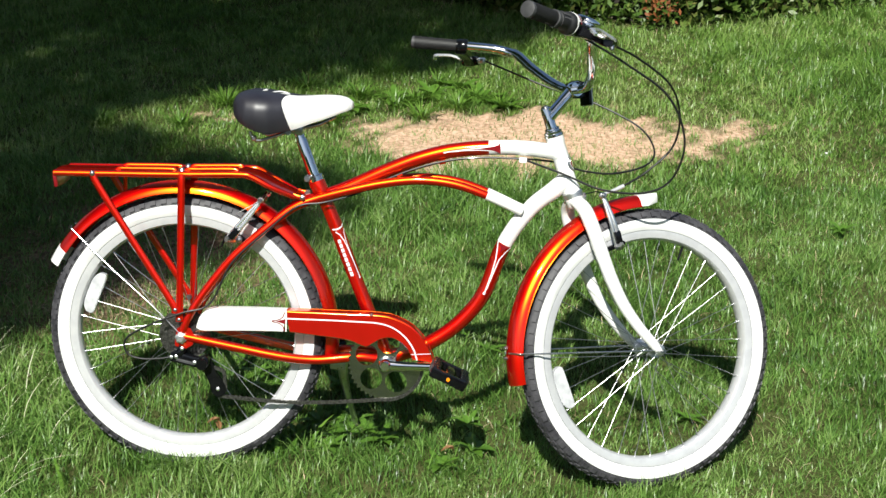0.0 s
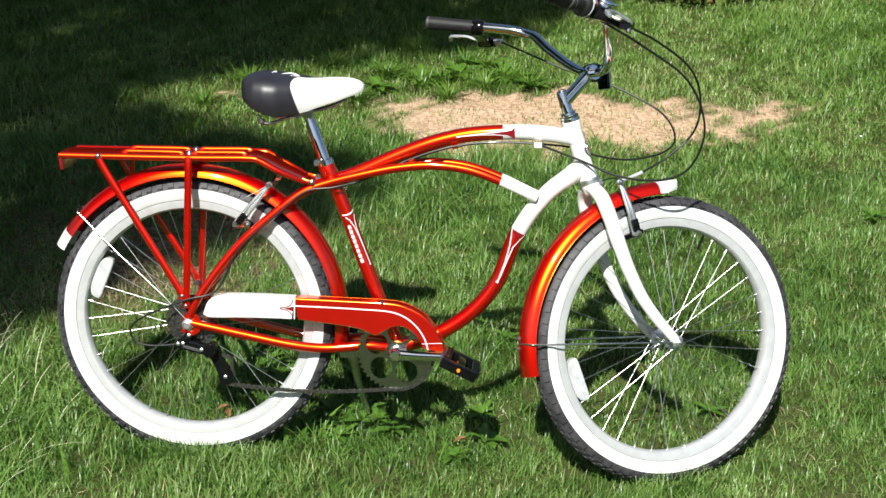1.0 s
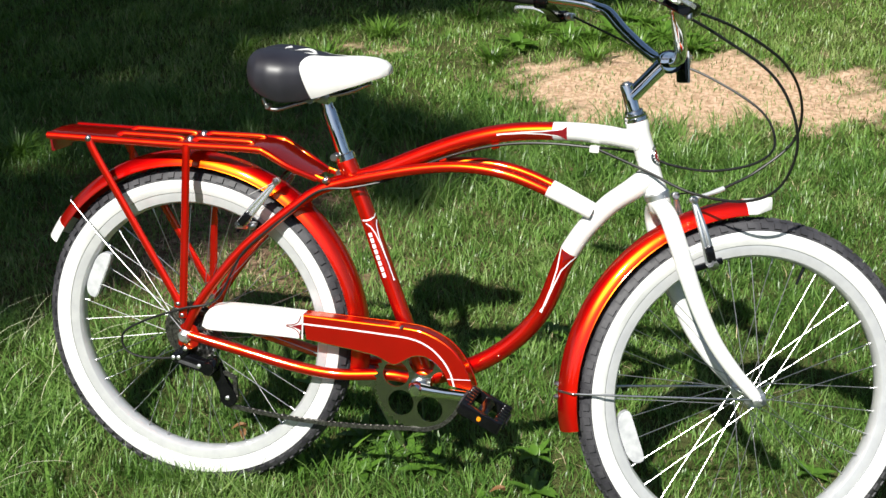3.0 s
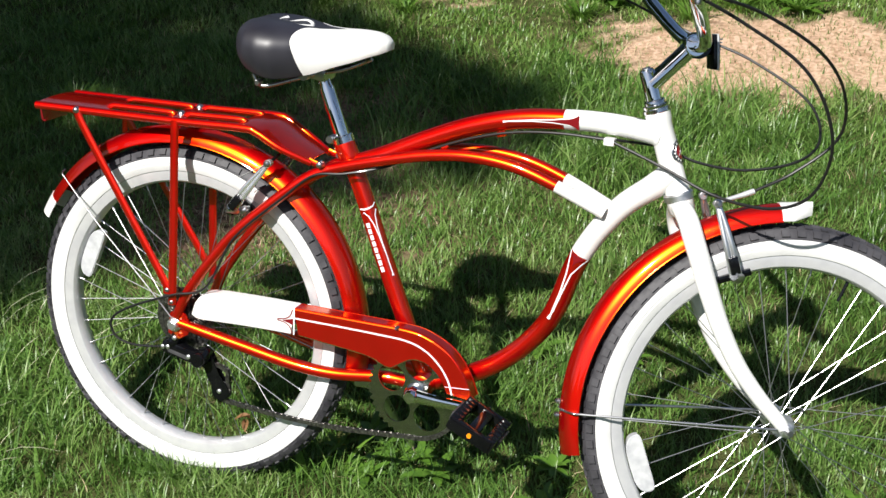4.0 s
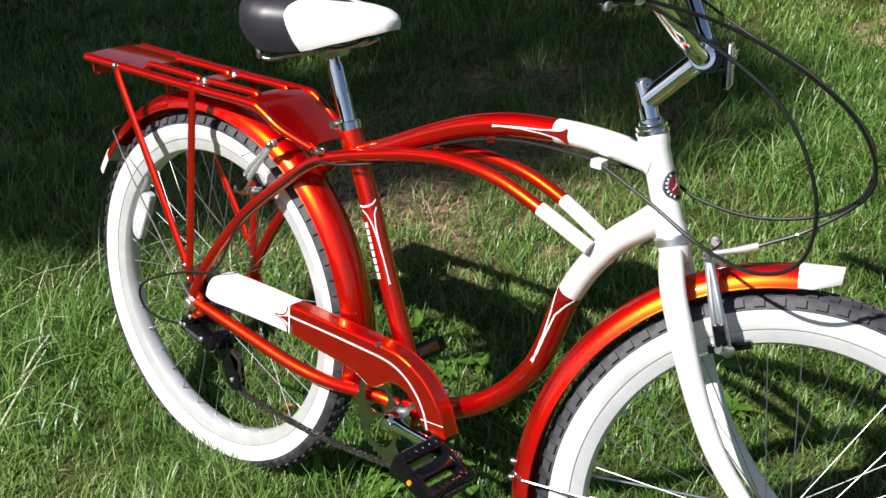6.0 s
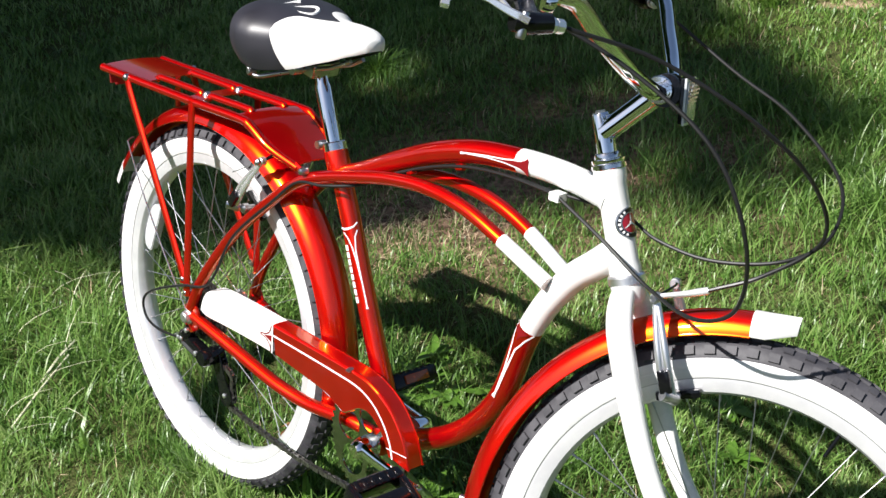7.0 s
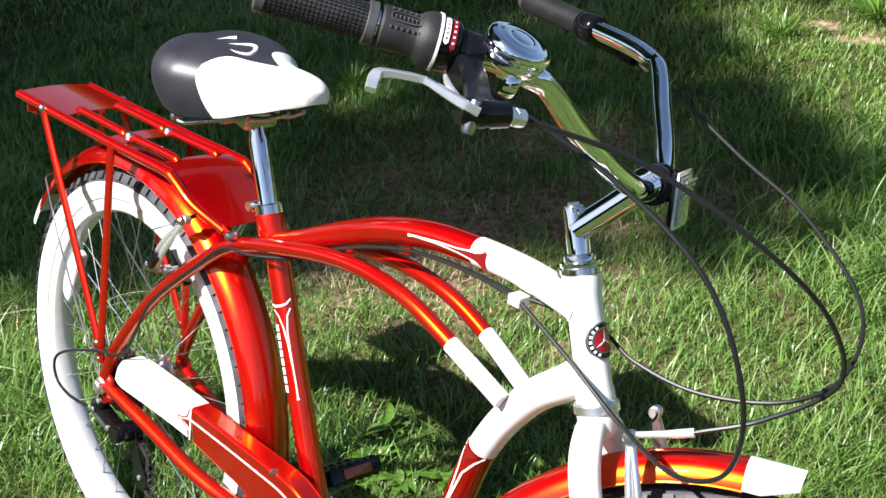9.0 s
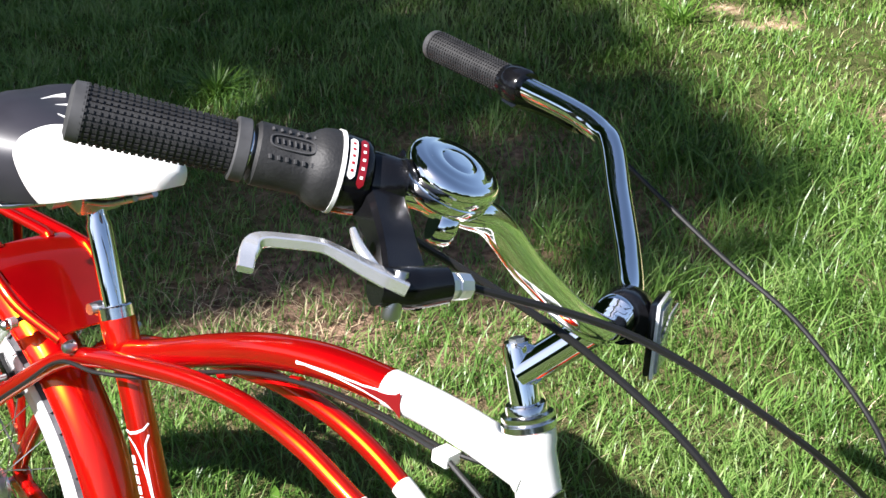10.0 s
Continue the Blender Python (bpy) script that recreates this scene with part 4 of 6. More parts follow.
for pts, r in (([(0.195, -0.018), (0.204, 0.006), (0.217, 0.021), (0.231, 0.015), (0.241, -0.004), (0.232, -0.016), (0.215, -0.021)], [0.0008, 0.0024, 0.0034, 0.0040, 0.0038, 0.0026, 0.0008]),
               ([(0.183, -0.022), (0.179, 0.002), (0.184, 0.015)], [0.0008, 0.0026, 0.0040])):
    line = [saddle_top(x, y) - Vector((0, 0, 0.0008)) for x, y in ((q.x, q.y) for q in glide([(x, y, 0) for x, y in pts], 8))]
    bike("flame_mark", tube(line, r, 8, smooth=False), saddle_white, "white flame mark on the black top", False, saddle)
for s in (-1, 1):
    wire = tube([(0.160, s * 0.068, 0.496), (0.168, s * 0.066, 0.480), (0.185, s * 0.062, 0.476), (0.22, s * 0.045, 0.487), (0.262, s * 0.022, 0.500), (0.31, s * 0.018, 0.512), (0.35, s * 0.012, 0.530)], 0.0035, 10)
    bike("saddle_rail", wire, steel, "steel saddle rail", False, saddle)
    bike("rail_nut", turned((0.170, s * 0.060, 0.481), (0.170, s * 0.073, 0.481), [(0, 0.006), (0.8, 0.006), (1, 0.004)], 12), steel, "", False, saddle)
bike("saddle_clamp", block((0.262, 0, 0.500), (0.030, 0.052, 0.024), Matrix.Rotation(radians(10), 3, "Y"), 0.005), steel, "", False, saddle)
bike("clamp_nut", turned((0.245, -0.044, 0.498), (0.245, 0.044, 0.498), [(0, 0.009), (0.2, 0.009), (0.22, 0.004), (0.78, 0.004), (0.8, 0.009), (1, 0.009)], 12), steel, "", False, saddle)

# ---- rear rack ----
rack_side = [(-0.302, 0.382), (-0.209, 0.384), (0.0, 0.389), (0.135, 0.394), (0.165, 0.389), (0.210, 0.366), (0.262, 0.343)]
RW = 0.062


def rack_top(x):
    return float(np.interp(x, [p[0] for p in rack_side], [p[1] for p in rack_side]))


rack = None
for s in (-1, 1):
    rail = tube([(x, s * (RW if x < 0.2 else RW - (x - 0.2) * 0.35), z) for x, z in rack_side], [0.0076, 0.0076, 0.0076, 0.0074, 0.0068, 0.006], 14, per=6)
    if rack is None:
        rack = bike("rack", rail, red, "candy red rear carrier rack of pressed steel")
    else:
        bike("rack_rail", rail, red, "", False, rack)


def sheet(x0, x1, half0, half1, count=10, crown=0.004):
    """A thin pressed sheet between the rails."""
    bm = bmesh.new()
    rows = []
    for i in range(count + 1):
        x = x0 + (x1 - x0) * i / count
        hw = half0 + (half1 - half0) * i / count
        rows.append([bm.verts.new((x, hw * (j / 4 - 1), rack_top(x) + 0.004 + crown * (1 - (j / 4 - 1) ** 2))) for j in range(9)])
    for a, b in zip(rows, rows[1:]):
        for j in range(8):
            bm.faces.new((a[j], b[j], b[j + 1], a[j + 1]))
    out = bmesh.ops.extrude_face_region(bm, geom=list(bm.faces))
    bmesh.ops.translate(bm, verts=[v for v in out["geom"] if isinstance(v, bmesh.types.BMVert)], vec=(0, 0, -0.002))
    bmesh.ops.recalc_face_normals(bm, faces=bm.faces)
    return bm


bike("rack_tail_sheet", sheet(-0.304, -0.150, RW, RW, 8), red, "", False, rack)
bike("rack_front_sheet", sheet(0.122, 0.262, RW, RW - 0.020, 14), red, "", False, rack)
bike("rack_cross_sheet", sheet(-0.024, 0.014, RW, RW, 4), red, "", False, rack)
for y in (-0.0325, 0.0325):
    for x0, x1 in ((-0.150, -0.024), (0.014, 0.124)):
        rib = tube([(x0 - 0.014, y, rack_top(x0) + 0.002), (x0 - 0.004, y, rack_top(x0) + 0.008), (x0 + 0.02, y, rack_top(x0) + 0.009), (x1 - 0.01, y, rack_top(x1) + 0.008), (x1 + 0.004, y, rack_top(x1) + 0.004)], 0.0062, 12, per=5)
        bike("rack_rib", rib, red, "", False, rack)
for s in (-1, 1):
    bike("rack_bolt", turned((-0.006, s * 0.0325, 0.391), (-0.006, s * 0.0325, 0.403), [(0, 0.008), (0.5, 0.008), (0.9, 0.005), (1, 0.002)], 14), steel, "bright bolt head", False, rack)
    strut = tube([(-0.209, s * 0.0665, 0.384), (-0.196, s * 0.0675, 0.356), (-0.11, s * 0.0705, 0.222), (-0.022, s * 0.0735, 0.085), (-0.014, s * 0.0745, 0.060)], 0.0085, 12, per=5, flat=0.55)
    bike("rack_strut", strut, red, "", False, rack)
    strut = tube([(0.0, s * 0.066, 0.392), (0.0, s * 0.068, 0.35), (-0.002, s * 0.072, 0.15), (-0.004, s * 0.0745, 0.040)], 0.0085, 12, per=5, flat=0.55)
    bike("rack_strut", strut, red, "", False, rack)
    for x, z in ((-0.209, 0.385), (-0.013, 0.068), (-0.004, 0.045)):
        bike("rack_bolt", turned((x, s * 0.066, z), (x, s * (0.075 if z > 0.3 else 0.080), z), [(0, 0.0065), (0.6, 0.0065), (0.9, 0.0045), (1, 0.002)], 12), steel, "", False, rack)
bike("rack_tail_plate", block((-0.302, 0, 0.368), (0.005, 0.10, 0.034), Matrix.Rotation(radians(-8), 3, "Y"), 0.002), dark_red, "dark red plate at the tail of the rack", False, rack)
bike("tail_reflector", block((-0.309, 0, 0.360), (0.009, 0.070, 0.032), Matrix.Rotation(radians(-8), 3, "Y"), 0.003), dark_red, "dark red rear reflector", False, rack)
bike("fender_bracket", rod((-0.15, 0, 0.392), (-0.15, 0, 0.335), 0.005), red, "", False, rack)
for s in (-1, 1):
    bike("rack_tab", tube([(0.258, s * 0.040, 0.347), (0.272, s * 0.041, 0.343), (0.284, s * 0.040, 0.343)], 0.006, 10, flat=0.5), red, "", False, rack)

# ---- chain guard, cranks, chain ----
TOPG = [(0.036, 0.030), (0.046, 0.056), (0.072, 0.072), (0.16, 0.0765), (0.250, 0.077), (0.376, 0.077), (0.470, 0.0765), (0.510, 0.069), (0.548, 0.050), (0.575, 0.022), (0.590, -0.005), (0.600, -0.030)]
LOWG = [(0.552, -0.032), (0.540, -0.008), (0.522, 0.010), (0.500, 0.020), (0.478, 0.018), (0.458, 0.006), (0.440, -0.004), (0.420, 0.002), (0.405, 0.008), (0.377, 0.013), (0.31, 0.019), (0.243, 0.024), (0.14, 0.022), (0.060, 0.018), (0.042, 0.020)]


def curve2(pts, per=5):
    return [(q.x, q.z) for q in glide([(x, 0, z) for x, z in pts], per)]


def guard_shell(keep):
    """The pressed guard: a face with a rim turned in along its edge."""
    top = [p for p in curve2(TOPG) if keep(p[0])]
    low = [p for p in curve2(LOWG) if keep(p[0])]
    inset = lambda q, d: (q[0], q[1] + d)
    bm = plate([inset(q, -0.004) for q in top] + [inset(q, 0.003) for q in low], -0.0705, -0.0690)
    for line, d in ((top, -0.004), (low, 0.003)):
        rows = [[bm.verts.new((x, yy, z + dz)) for x, z in line] for yy, dz in ((-0.0705, d), (-0.0697, d * 0.45), (-0.0675, d * 0.1), (-0.0645, 0), (-0.0415, 0))]
        for a, b in zip(rows, rows[1:]):
            for i in range(len(line) - 1):
                bm.faces.new((a[i], a[i + 1], b[i + 1], b[i]))
    bmesh.ops.recalc_face_normals(bm, faces=bm.faces)
    return bm


chain_guard = bike("chain_guard", guard_shell(lambda x: x > 0.2485), red, "candy red chain guard with a white rear end")
bike("guard_end", guard_shell(lambda x: x < 0.2505), white, "white rear end of the chain guard", False, chain_guard)
rolled = bmesh.new()
tube([(x, -0.0425, z - 0.001) for x, z in curve2(TOPG) if x > 0.25], 0.0018, 8, rolled, smooth=False)
bike("guard_edge", rolled, red, "", False, chain_guard)
stripe = bmesh.new()
sp = curve2([(0.251, 0.0575), (0.33, 0.0580), (0.41, 0.0575), (0.470, 0.0555), (0.507, 0.044), (0.535, 0.022), (0.553, -0.004), (0.562, -0.030)], 8)
for (x0, z0), (x1, z1) in zip(sp, sp[1:]):
    d = Vector((x1 - x0, 0, z1 - z0)).normalized()
    n = Vector((-d.z, 0, d.x)) * 0.0016
    stripe.faces.new([stripe.verts.new(Vector(q)) for q in ((x0 - n.x, -0.0712, z0 - n.z), (x1 - n.x, -0.0712, z1 - n.z), (x1 + n.x, -0.0712, z1 + n.z), (x0 + n.x, -0.0712, z0 + n.z))])
bike("pinstripe", stripe, white_line, "thin white pinstripe", False, chain_guard)
fin = bmesh.new()


def flat_mark(pts, wid, bm, y=-0.0714):
    for (x0, z0), (x1, z1) in zip(pts, pts[1:]):
        d = Vector((x1 - x0, 0, z1 - z0)).normalized()
        n = Vector((-d.z, 0, d.x)) * wid / 2
        bm.faces.new([bm.verts.new(q) for q in ((x0 - n.x, y, z0 - n.z), (x1 - n.x, y, z1 - n.z), (x1 + n.x, y, z1 + n.z), (x0 + n.x, y, z0 + n.z))])


flat_mark(curve2([(0.216, 0.051), (0.230, 0.0535), (0.241, 0.060), (0.247, 0.074)], 6), 0.0022, fin)
bike("fin_decal", fin, dark_red, "dark red fin outline", False, chain_guard)
fin = bmesh.new()
flat_mark(curve2([(0.216, 0.049), (0.230, 0.0465), (0.241, 0.040), (0.247, 0.027)], 6), 0.0022, fin)
bike("fin_decal", fin, dark_red, "dark red fin outline", False, chain_guard)
tri = bmesh.new()
for q in ([(0.226, 0.050), (0.2485, 0.0565), (0.2485, 0.0435)],):
    tri.faces.new([tri.verts.new((x, -0.0713, z)) for x, z in q])
bike("fin_fill", tri, dark_red, "", False, chain_guard)
line2 = bmesh.new()
flat_mark([(0.2500, 0.0255), (0.2500, 0.0765)], 0.0026, line2)
bike("pinstripe", line2, white_line, "", False, chain_guard)
line2 = bmesh.new()
flat_mark([(0.548, -0.0165), (0.594, -0.0125)], 0.0014, line2)
bike("pinstripe", line2, white_line, "", False, chain_guard)
for x, z in ((0.452, 0.074),):
    bike("guard_screw", turned((x, -0.0655, z + 0.001), (x, -0.0775, z + 0.003), [(0, 0.004), (0.6, 0.004), (1, 0.0015)], 10), steel, "", False, chain_guard)


def ring_mesh(teeth, r_out, holes, thick):
    """A toothed sprocket with round holes, cut as a filled curve."""
    cu = bpy.data.curves.new("sprocket", "CURVE")
    cu.dimensions, cu.fill_mode, cu.extrude = "2D", "BOTH", thick / 2
    rims = [[((r_out if k % 4 in (0, 1) else r_out - 0.005) * math.cos(2 * math.pi * k / (teeth * 4)), (r_out if k % 4 in (0, 1) else r_out - 0.005) * math.sin(2 * math.pi * k / (teeth * 4))) for k in range(teeth * 4)]]
    for hx, hy, hr in holes:
        rims.append([(hx + hr * math.cos(a), hy + hr * math.sin(a)) for a in np.linspace(0, 2 * math.pi, 28, endpoint=False)])
    for pts in rims:
        sp_ = cu.splines.new("POLY")
        sp_.points.add(len(pts) - 1)
        for p, (x, y) in zip(sp_.points, pts):
            p.co = (x, y, 0, 1)
        sp_.use_cyclic_u = True
    ob = bpy.data.objects.new("sprocket", cu)
    me = bpy.data.meshes.new_from_object(ob)
    bm = bmesh.new()
    bm.from_mesh(me)
    bpy.data.objects.remove(ob)
    bpy.data.curves.remove(cu)
    bpy.data.meshes.remove(me)
    bm.transform(Matrix.Rotation(radians(90), 4, "X"))
    return bm


holes = [(0.0505 * math.cos(a), 0.0505 * math.sin(a), 0.0260) for a in (radians(90 - 6 + 72 * k) for k in range(5))]
ring = ring_mesh(44, 0.0905, holes, 0.0026)
ring.transform(Matrix.Translation(BB + Vector((0, -0.0570, 0))))
crank = bike("chainring", ring, ring_metal, "chrome chainring with five round holes")
arm = tube([BB + Vector((0, -0.072, 0)), BB + Vector((0.05, -0.078, 0.001)), BB + Vector((0.145, -0.090, 0.006)), BB + Vector((0.156, -0.091, 0.007))], [0.0135, 0.0105, 0.0095, 0.0105], 14, flat=0.6)
bike("crank_arm", arm, chrome, "chrome crank arm", False, crank)
bike("crank_boss", turned(BB + Vector((0, -0.046, 0)), BB + Vector((0, -0.085, 0)), [(0, 0.019), (0.6, 0.017), (0.9, 0.014), (1, 0.010)], 24), chrome, "", False, crank)
arm = tube([BB + Vector((0, 0.060, 0)), BB + Vector((-0.05, 0.070, -0.001)), BB + Vector((-0.145, 0.086, -0.006)), BB + Vector((-0.156, 0.087, -0.007))], [0.0135, 0.0105, 0.0095, 0.0105], 14, flat=0.6)
bike("crank_arm", arm, chrome, "chrome crank arm", False, crank)
bike("crank_boss", turned(BB + Vector((0, 0.038, 0)), BB + Vector((0, 0.070, 0)), [(0, 0.019), (0.6, 0.017), (0.9, 0.014), (1, 0.010)], 24), chrome, "", False, crank)


def pedal(c, s, tip):
    """A black block pedal with amber reflectors."""
    m = Matrix.Translation(c) @ Matrix.Rotation(radians(tip), 4, "Y")
    body = bmesh.new()
    for dx in (-0.034, 0.034):
        block((dx, s * 0.048, 0), (0.020, 0.094, 0.026), None, 0.004, body)
    for dy in (0.006, 0.092):
        block((0, s * dy, 0), (0.078, 0.012, 0.024), None, 0.003, body)
    block((0, s * 0.048, 0), (0.022, 0.090, 0.020), None, 0.005, body)
    for dx in (-0.034, 0.034):
        for k in range(6):
            block((dx, s * (0.012 + k * 0.0145), 0.0), (0.017, 0.005, 0.030), None, 0.001, body)
    body.transform(m)
    pd = bike("pedal", body, plastic, "black plastic pedal with an amber reflector")
    for dx in (-0.0455, 0.0455):
        r = block((dx, s * 0.048, 0), (0.004, 0.050, 0.015), None, 0.001)
        r.transform(m)
        bike("pedal_reflector", r, orange_plastic if s > 0 else grey_rubber, "amber reflector" if s > 0 else "", False, pd)
    cap = turned((0, s * 0.097, 0), (0, s * 0.1005, 0), [(0, 0.0048), (1, 0.0040)], 12)
    cap.transform(m)
    bike("pedal_cap", cap, amber, "", False, pd)
    ax = rod((0, s * -0.014, 0), (0, s * 0.02, 0), 0.0055, segs=10)
    ax.transform(m)
    bike("pedal_axle", ax, steel, "", False, pd)


pedal(BB + Vector((0.155, -0.098, 0.007)), -1, 24)
pedal(BB + Vector((-0.155, 0.096, -0.007)), 1, -32)

# rear sprockets
cogs = None
for k, (teeth, r) in enumerate(((28, 0.058), (24, 0.050), (21, 0.044), (18, 0.038), (16, 0.034), (14, 0.030))):
    cb = ring_mesh(teeth, r, [], 0.0022)
    cb.transform(Matrix.Translation((0, -0.036 - k * 0.0048, 0)))
    if cogs is None:
        cogs = bike("cassette", cb, chain_metal, "dark steel rear sprockets")
    else:
        bike("sprocket", cb, chain_metal, "", False, cogs)
bike("spoke_guard", turned((0, -0.0335, 0), (0, -0.0325, 0), [(0, 0.062), (1, 0.062)], 40), chain_metal, "", False, cogs)

# chain: links along both runs
PULLEY = Vector((0.0840, -0.0440, -0.128))
CY = -0.0570


def chain_links(line):
    """Alternate inner and outer link plates and rollers."""
    bm = bmesh.new()
    line = [Vector(p) for p in line]
    d = [0.0]
    for a, b in zip(line, line[1:]):
        d.append(d[-1] + (b - a).length)
    pitch = 0.0127
    n = int(d[-1] / pitch)
    at = lambda s: Vector([np.interp(s, d, [p[k] for p in line]) for k in range(3)])
    for i in range(n):
        p, q = at(i * pitch), at((i + 1) * pitch)
        t = (q - p).normalized()
        u = Vector((0, 1, 0)).cross(t)
        basis = Matrix((t, Vector((0, 1, 0)), u)).transposed().to_4x4()
        gap = 0.0036 if i % 2 else 0.0024
        for s in (-1, 1):
            bmesh.ops.create_cube(bm, size=1, matrix=Matrix.Translation((p + q) / 2 + Vector((0, s * gap, 0))) @ basis @ Matrix.Diagonal((pitch * 1.25, 0.0012, 0.0075, 1)))
        rod(p + Vector((0, -0.003, 0)), p + Vector((0, 0.003, 0)), 0.0038, segs=6, bm=bm)
    return bm


low_a = PULLEY + Vector((0.002, 0, -0.019))
angs = np.linspace(radians(-95), radians(80), 20)
arc = [BB + Vector((0.0885 * math.cos(a), CY, 0.0885 * math.sin(a))) for a in angs]
sag = [low_a.lerp(arc[0], t) + Vector((0, 0, -0.012 * math.sin(math.pi * t))) for t in np.linspace(0, 1, 14)]
upper = [arc[-1].lerp(Vector((0.0, CY + 0.012, 0.045)), t) for t in np.linspace(0.05, 1, 6)]
wrap = [Vector((0.045 * math.cos(a), CY + 0.012, 0.045 * math.sin(a))) for a in np.linspace(radians(100), radians(290), 12)]
down = [wrap[-1].lerp(PULLEY + Vector((-0.03, 0, 0.05)), t) for t in (0.4, 0.8)] + [PULLEY + Vector((0.013, 0, 0.045)), PULLEY + Vector((0.018, 0, 0.0)), PULLEY + Vector((0.012, 0, -0.015)), PULLEY + Vector((0.0, 0, -0.019))]
bike("chain", chain_links(sag + arc + upper + wrap), chain_metal, "oily steel chain")
bike("chain_loop", chain_links(down), chain_metal)

# rear derailleur
der = bike("derailleur", tube([(0.004, -0.070, -0.022), (-0.004, -0.071, -0.036), (-0.020, -0.071, -0.046)], [0.010, 0.012, 0.010], 14), plastic, "black rear derailleur")
LEAN_D = Matrix.Rotation(radians(12), 3, "Y")
bike("derailleur_body", block((0.010, -0.068, -0.052), (0.074, 0.022, 0.027), LEAN_D, 0.007), plastic, "", False, der)
bike("derailleur_link", block((0.012, -0.0795, -0.056), (0.046, 0.003, 0.007), LEAN_D, 0.001), grey_rubber, "", False, der)
bike("derailleur_knuckle", turned((0.050, -0.080, -0.062), (0.050, -0.036, -0.062), [(0, 0.013), (0.1, 0.0160), (0.9, 0.0160), (1, 0.013)], 20), plastic, "", False, der)
for y in (-0.0500, -0.0380):
    cage = plate(curve2([(0.038, -0.056), (0.052, -0.046), (0.066, -0.058), (0.082, -0.094), (0.100, -0.116), (0.102, -0.136), (0.086, -0.148), (0.070, -0.138), (0.064, -0.116), (0.044, -0.076), (0.038, -0.056)], 3)[:-1], y - 0.001, y + 0.001)
    bike("derailleur_cage", cage, plastic, "", False, der)
for c, r in ((PULLEY, 0.018), (Vector((0.056, -0.0440, -0.074)), 0.018)):
    w_ = ring_mesh(11, r, [(0, 0, 0.004)], 0.004)
    w_.transform(Matrix.Translation(c))
    bike("jockey_wheel", w_, plastic, "", False, der)
for c in ((-0.022, -0.080, -0.046), (-0.010, -0.081, -0.044), (0.034, -0.080, -0.057), (PULLEY.x, -0.0515, PULLEY.z), (0.004, -0.080, -0.024)):
    bike("derailleur_bolt", turned(Vector(c) + Vector((0, 0.004, 0)), Vector(c) + Vector((0, -0.003, 0)), [(0, 0.0046), (0.8, 0.0046), (1, 0.002)], 10), satin, "", False, der)

# kickstand on the far side
ks = bike("kickstand", tube([(0.372, 0.030, -0.045), (0.373, 0.038, -0.080), (0.375, 0.052, -0.115), (0.384, 0.115, -0.195), (0.396, 0.195, -0.290)], [0.013, 0.013, 0.011, 0.0075, 0.0070], 14), steel, "silver kickstand resting on the grass")
bike("kickstand_mount", block((0.368, 0.010, -0.062), (0.040, 0.055, 0.030), None, 0.005), steel, "", False, ks)
bike("kickstand_foot", tube([(0.394, 0.180, -0.272), (0.397, 0.200, -0.300)], [0.0095, 0.011], 12), plastic, "", False, ks)


# ---- brakes ----
def brake(boss, top, rim_pt, steered, lab, arm_metal):
    """One linear-pull brake: two arms with pads, on both sides of the wheel."""
    first = None
    for s in (-1, 1):
        b, t, p = (side_of(v, s) for v in (boss, top, rim_pt))
        fw = Vector(((top - boss).z, 0, -(top - boss).x)).normalized() * 0.0042
        armm = bmesh.new()
        for k in (-1, 1):
            tube([b + fw * k * 1.3, b.lerp(t, 0.4) + Vector((0, s * 0.006, 0)) + fw * k * 1.1, b.lerp(t, 0.75) + Vector((0, s * 0.004, 0)) + fw * k * 0.7, t], [0.0052, 0.0050, 0.0044, 0.0046], 10, armm, flat=0.9)
        turned(t + Vector((0, -s * 0.006, 0)), t + Vector((0, s * 0.005, 0)), [(0, 0.006), (0.1, 0.0072), (0.9, 0.0072), (1, 0.006)], 12, armm)
        ob = bike("brake_arm", armm, arm_metal, lab, steered, first)
        first = first or ob
        bike("brake_boss", turned(b + Vector((-0.006, s * 0.010, 0.002)), b + Vector((0.012, -s * 0.006, -0.004)), [(0, 0.0075), (0.85, 0.0075), (1, 0.005)], 14), steel, "", steered, first)
        t_ = (top - boss).normalized()
        way = Vector((t_.z, 0, -t_.x))
        bike("brake_pad", block(p, (0.058, 0.011, 0.012), Matrix((way, Vector((0, 1, 0)), t_)).transposed(), 0.003), plastic, "", steered, first)
        bike("pad_bolt", turned(p + Vector((0, s * 0.004, 0)), p + Vector((0, s * 0.030, 0)), [(0, 0.0045), (0.5, 0.0045), (0.55, 0.008), (0.9, 0.008), (1, 0.004)], 12), steel, "", steered, first)
        bike("spring_cover", block(b.lerp(t, 0.16) + Vector((0, s * 0.009, 0)), (0.016, 0.010, 0.030), Matrix((way, Vector((0, 1, 0)), t_)).transposed(), 0.003), plastic, "", steered, first)
        bike("arm_bolt", turned(t + Vector((0, s * 0.003, 0)), t + Vector((0, s * 0.013, 0)), [(0, 0.006), (0.7, 0.006), (1, 0.003)], 12), steel, "", steered, first)
    return first


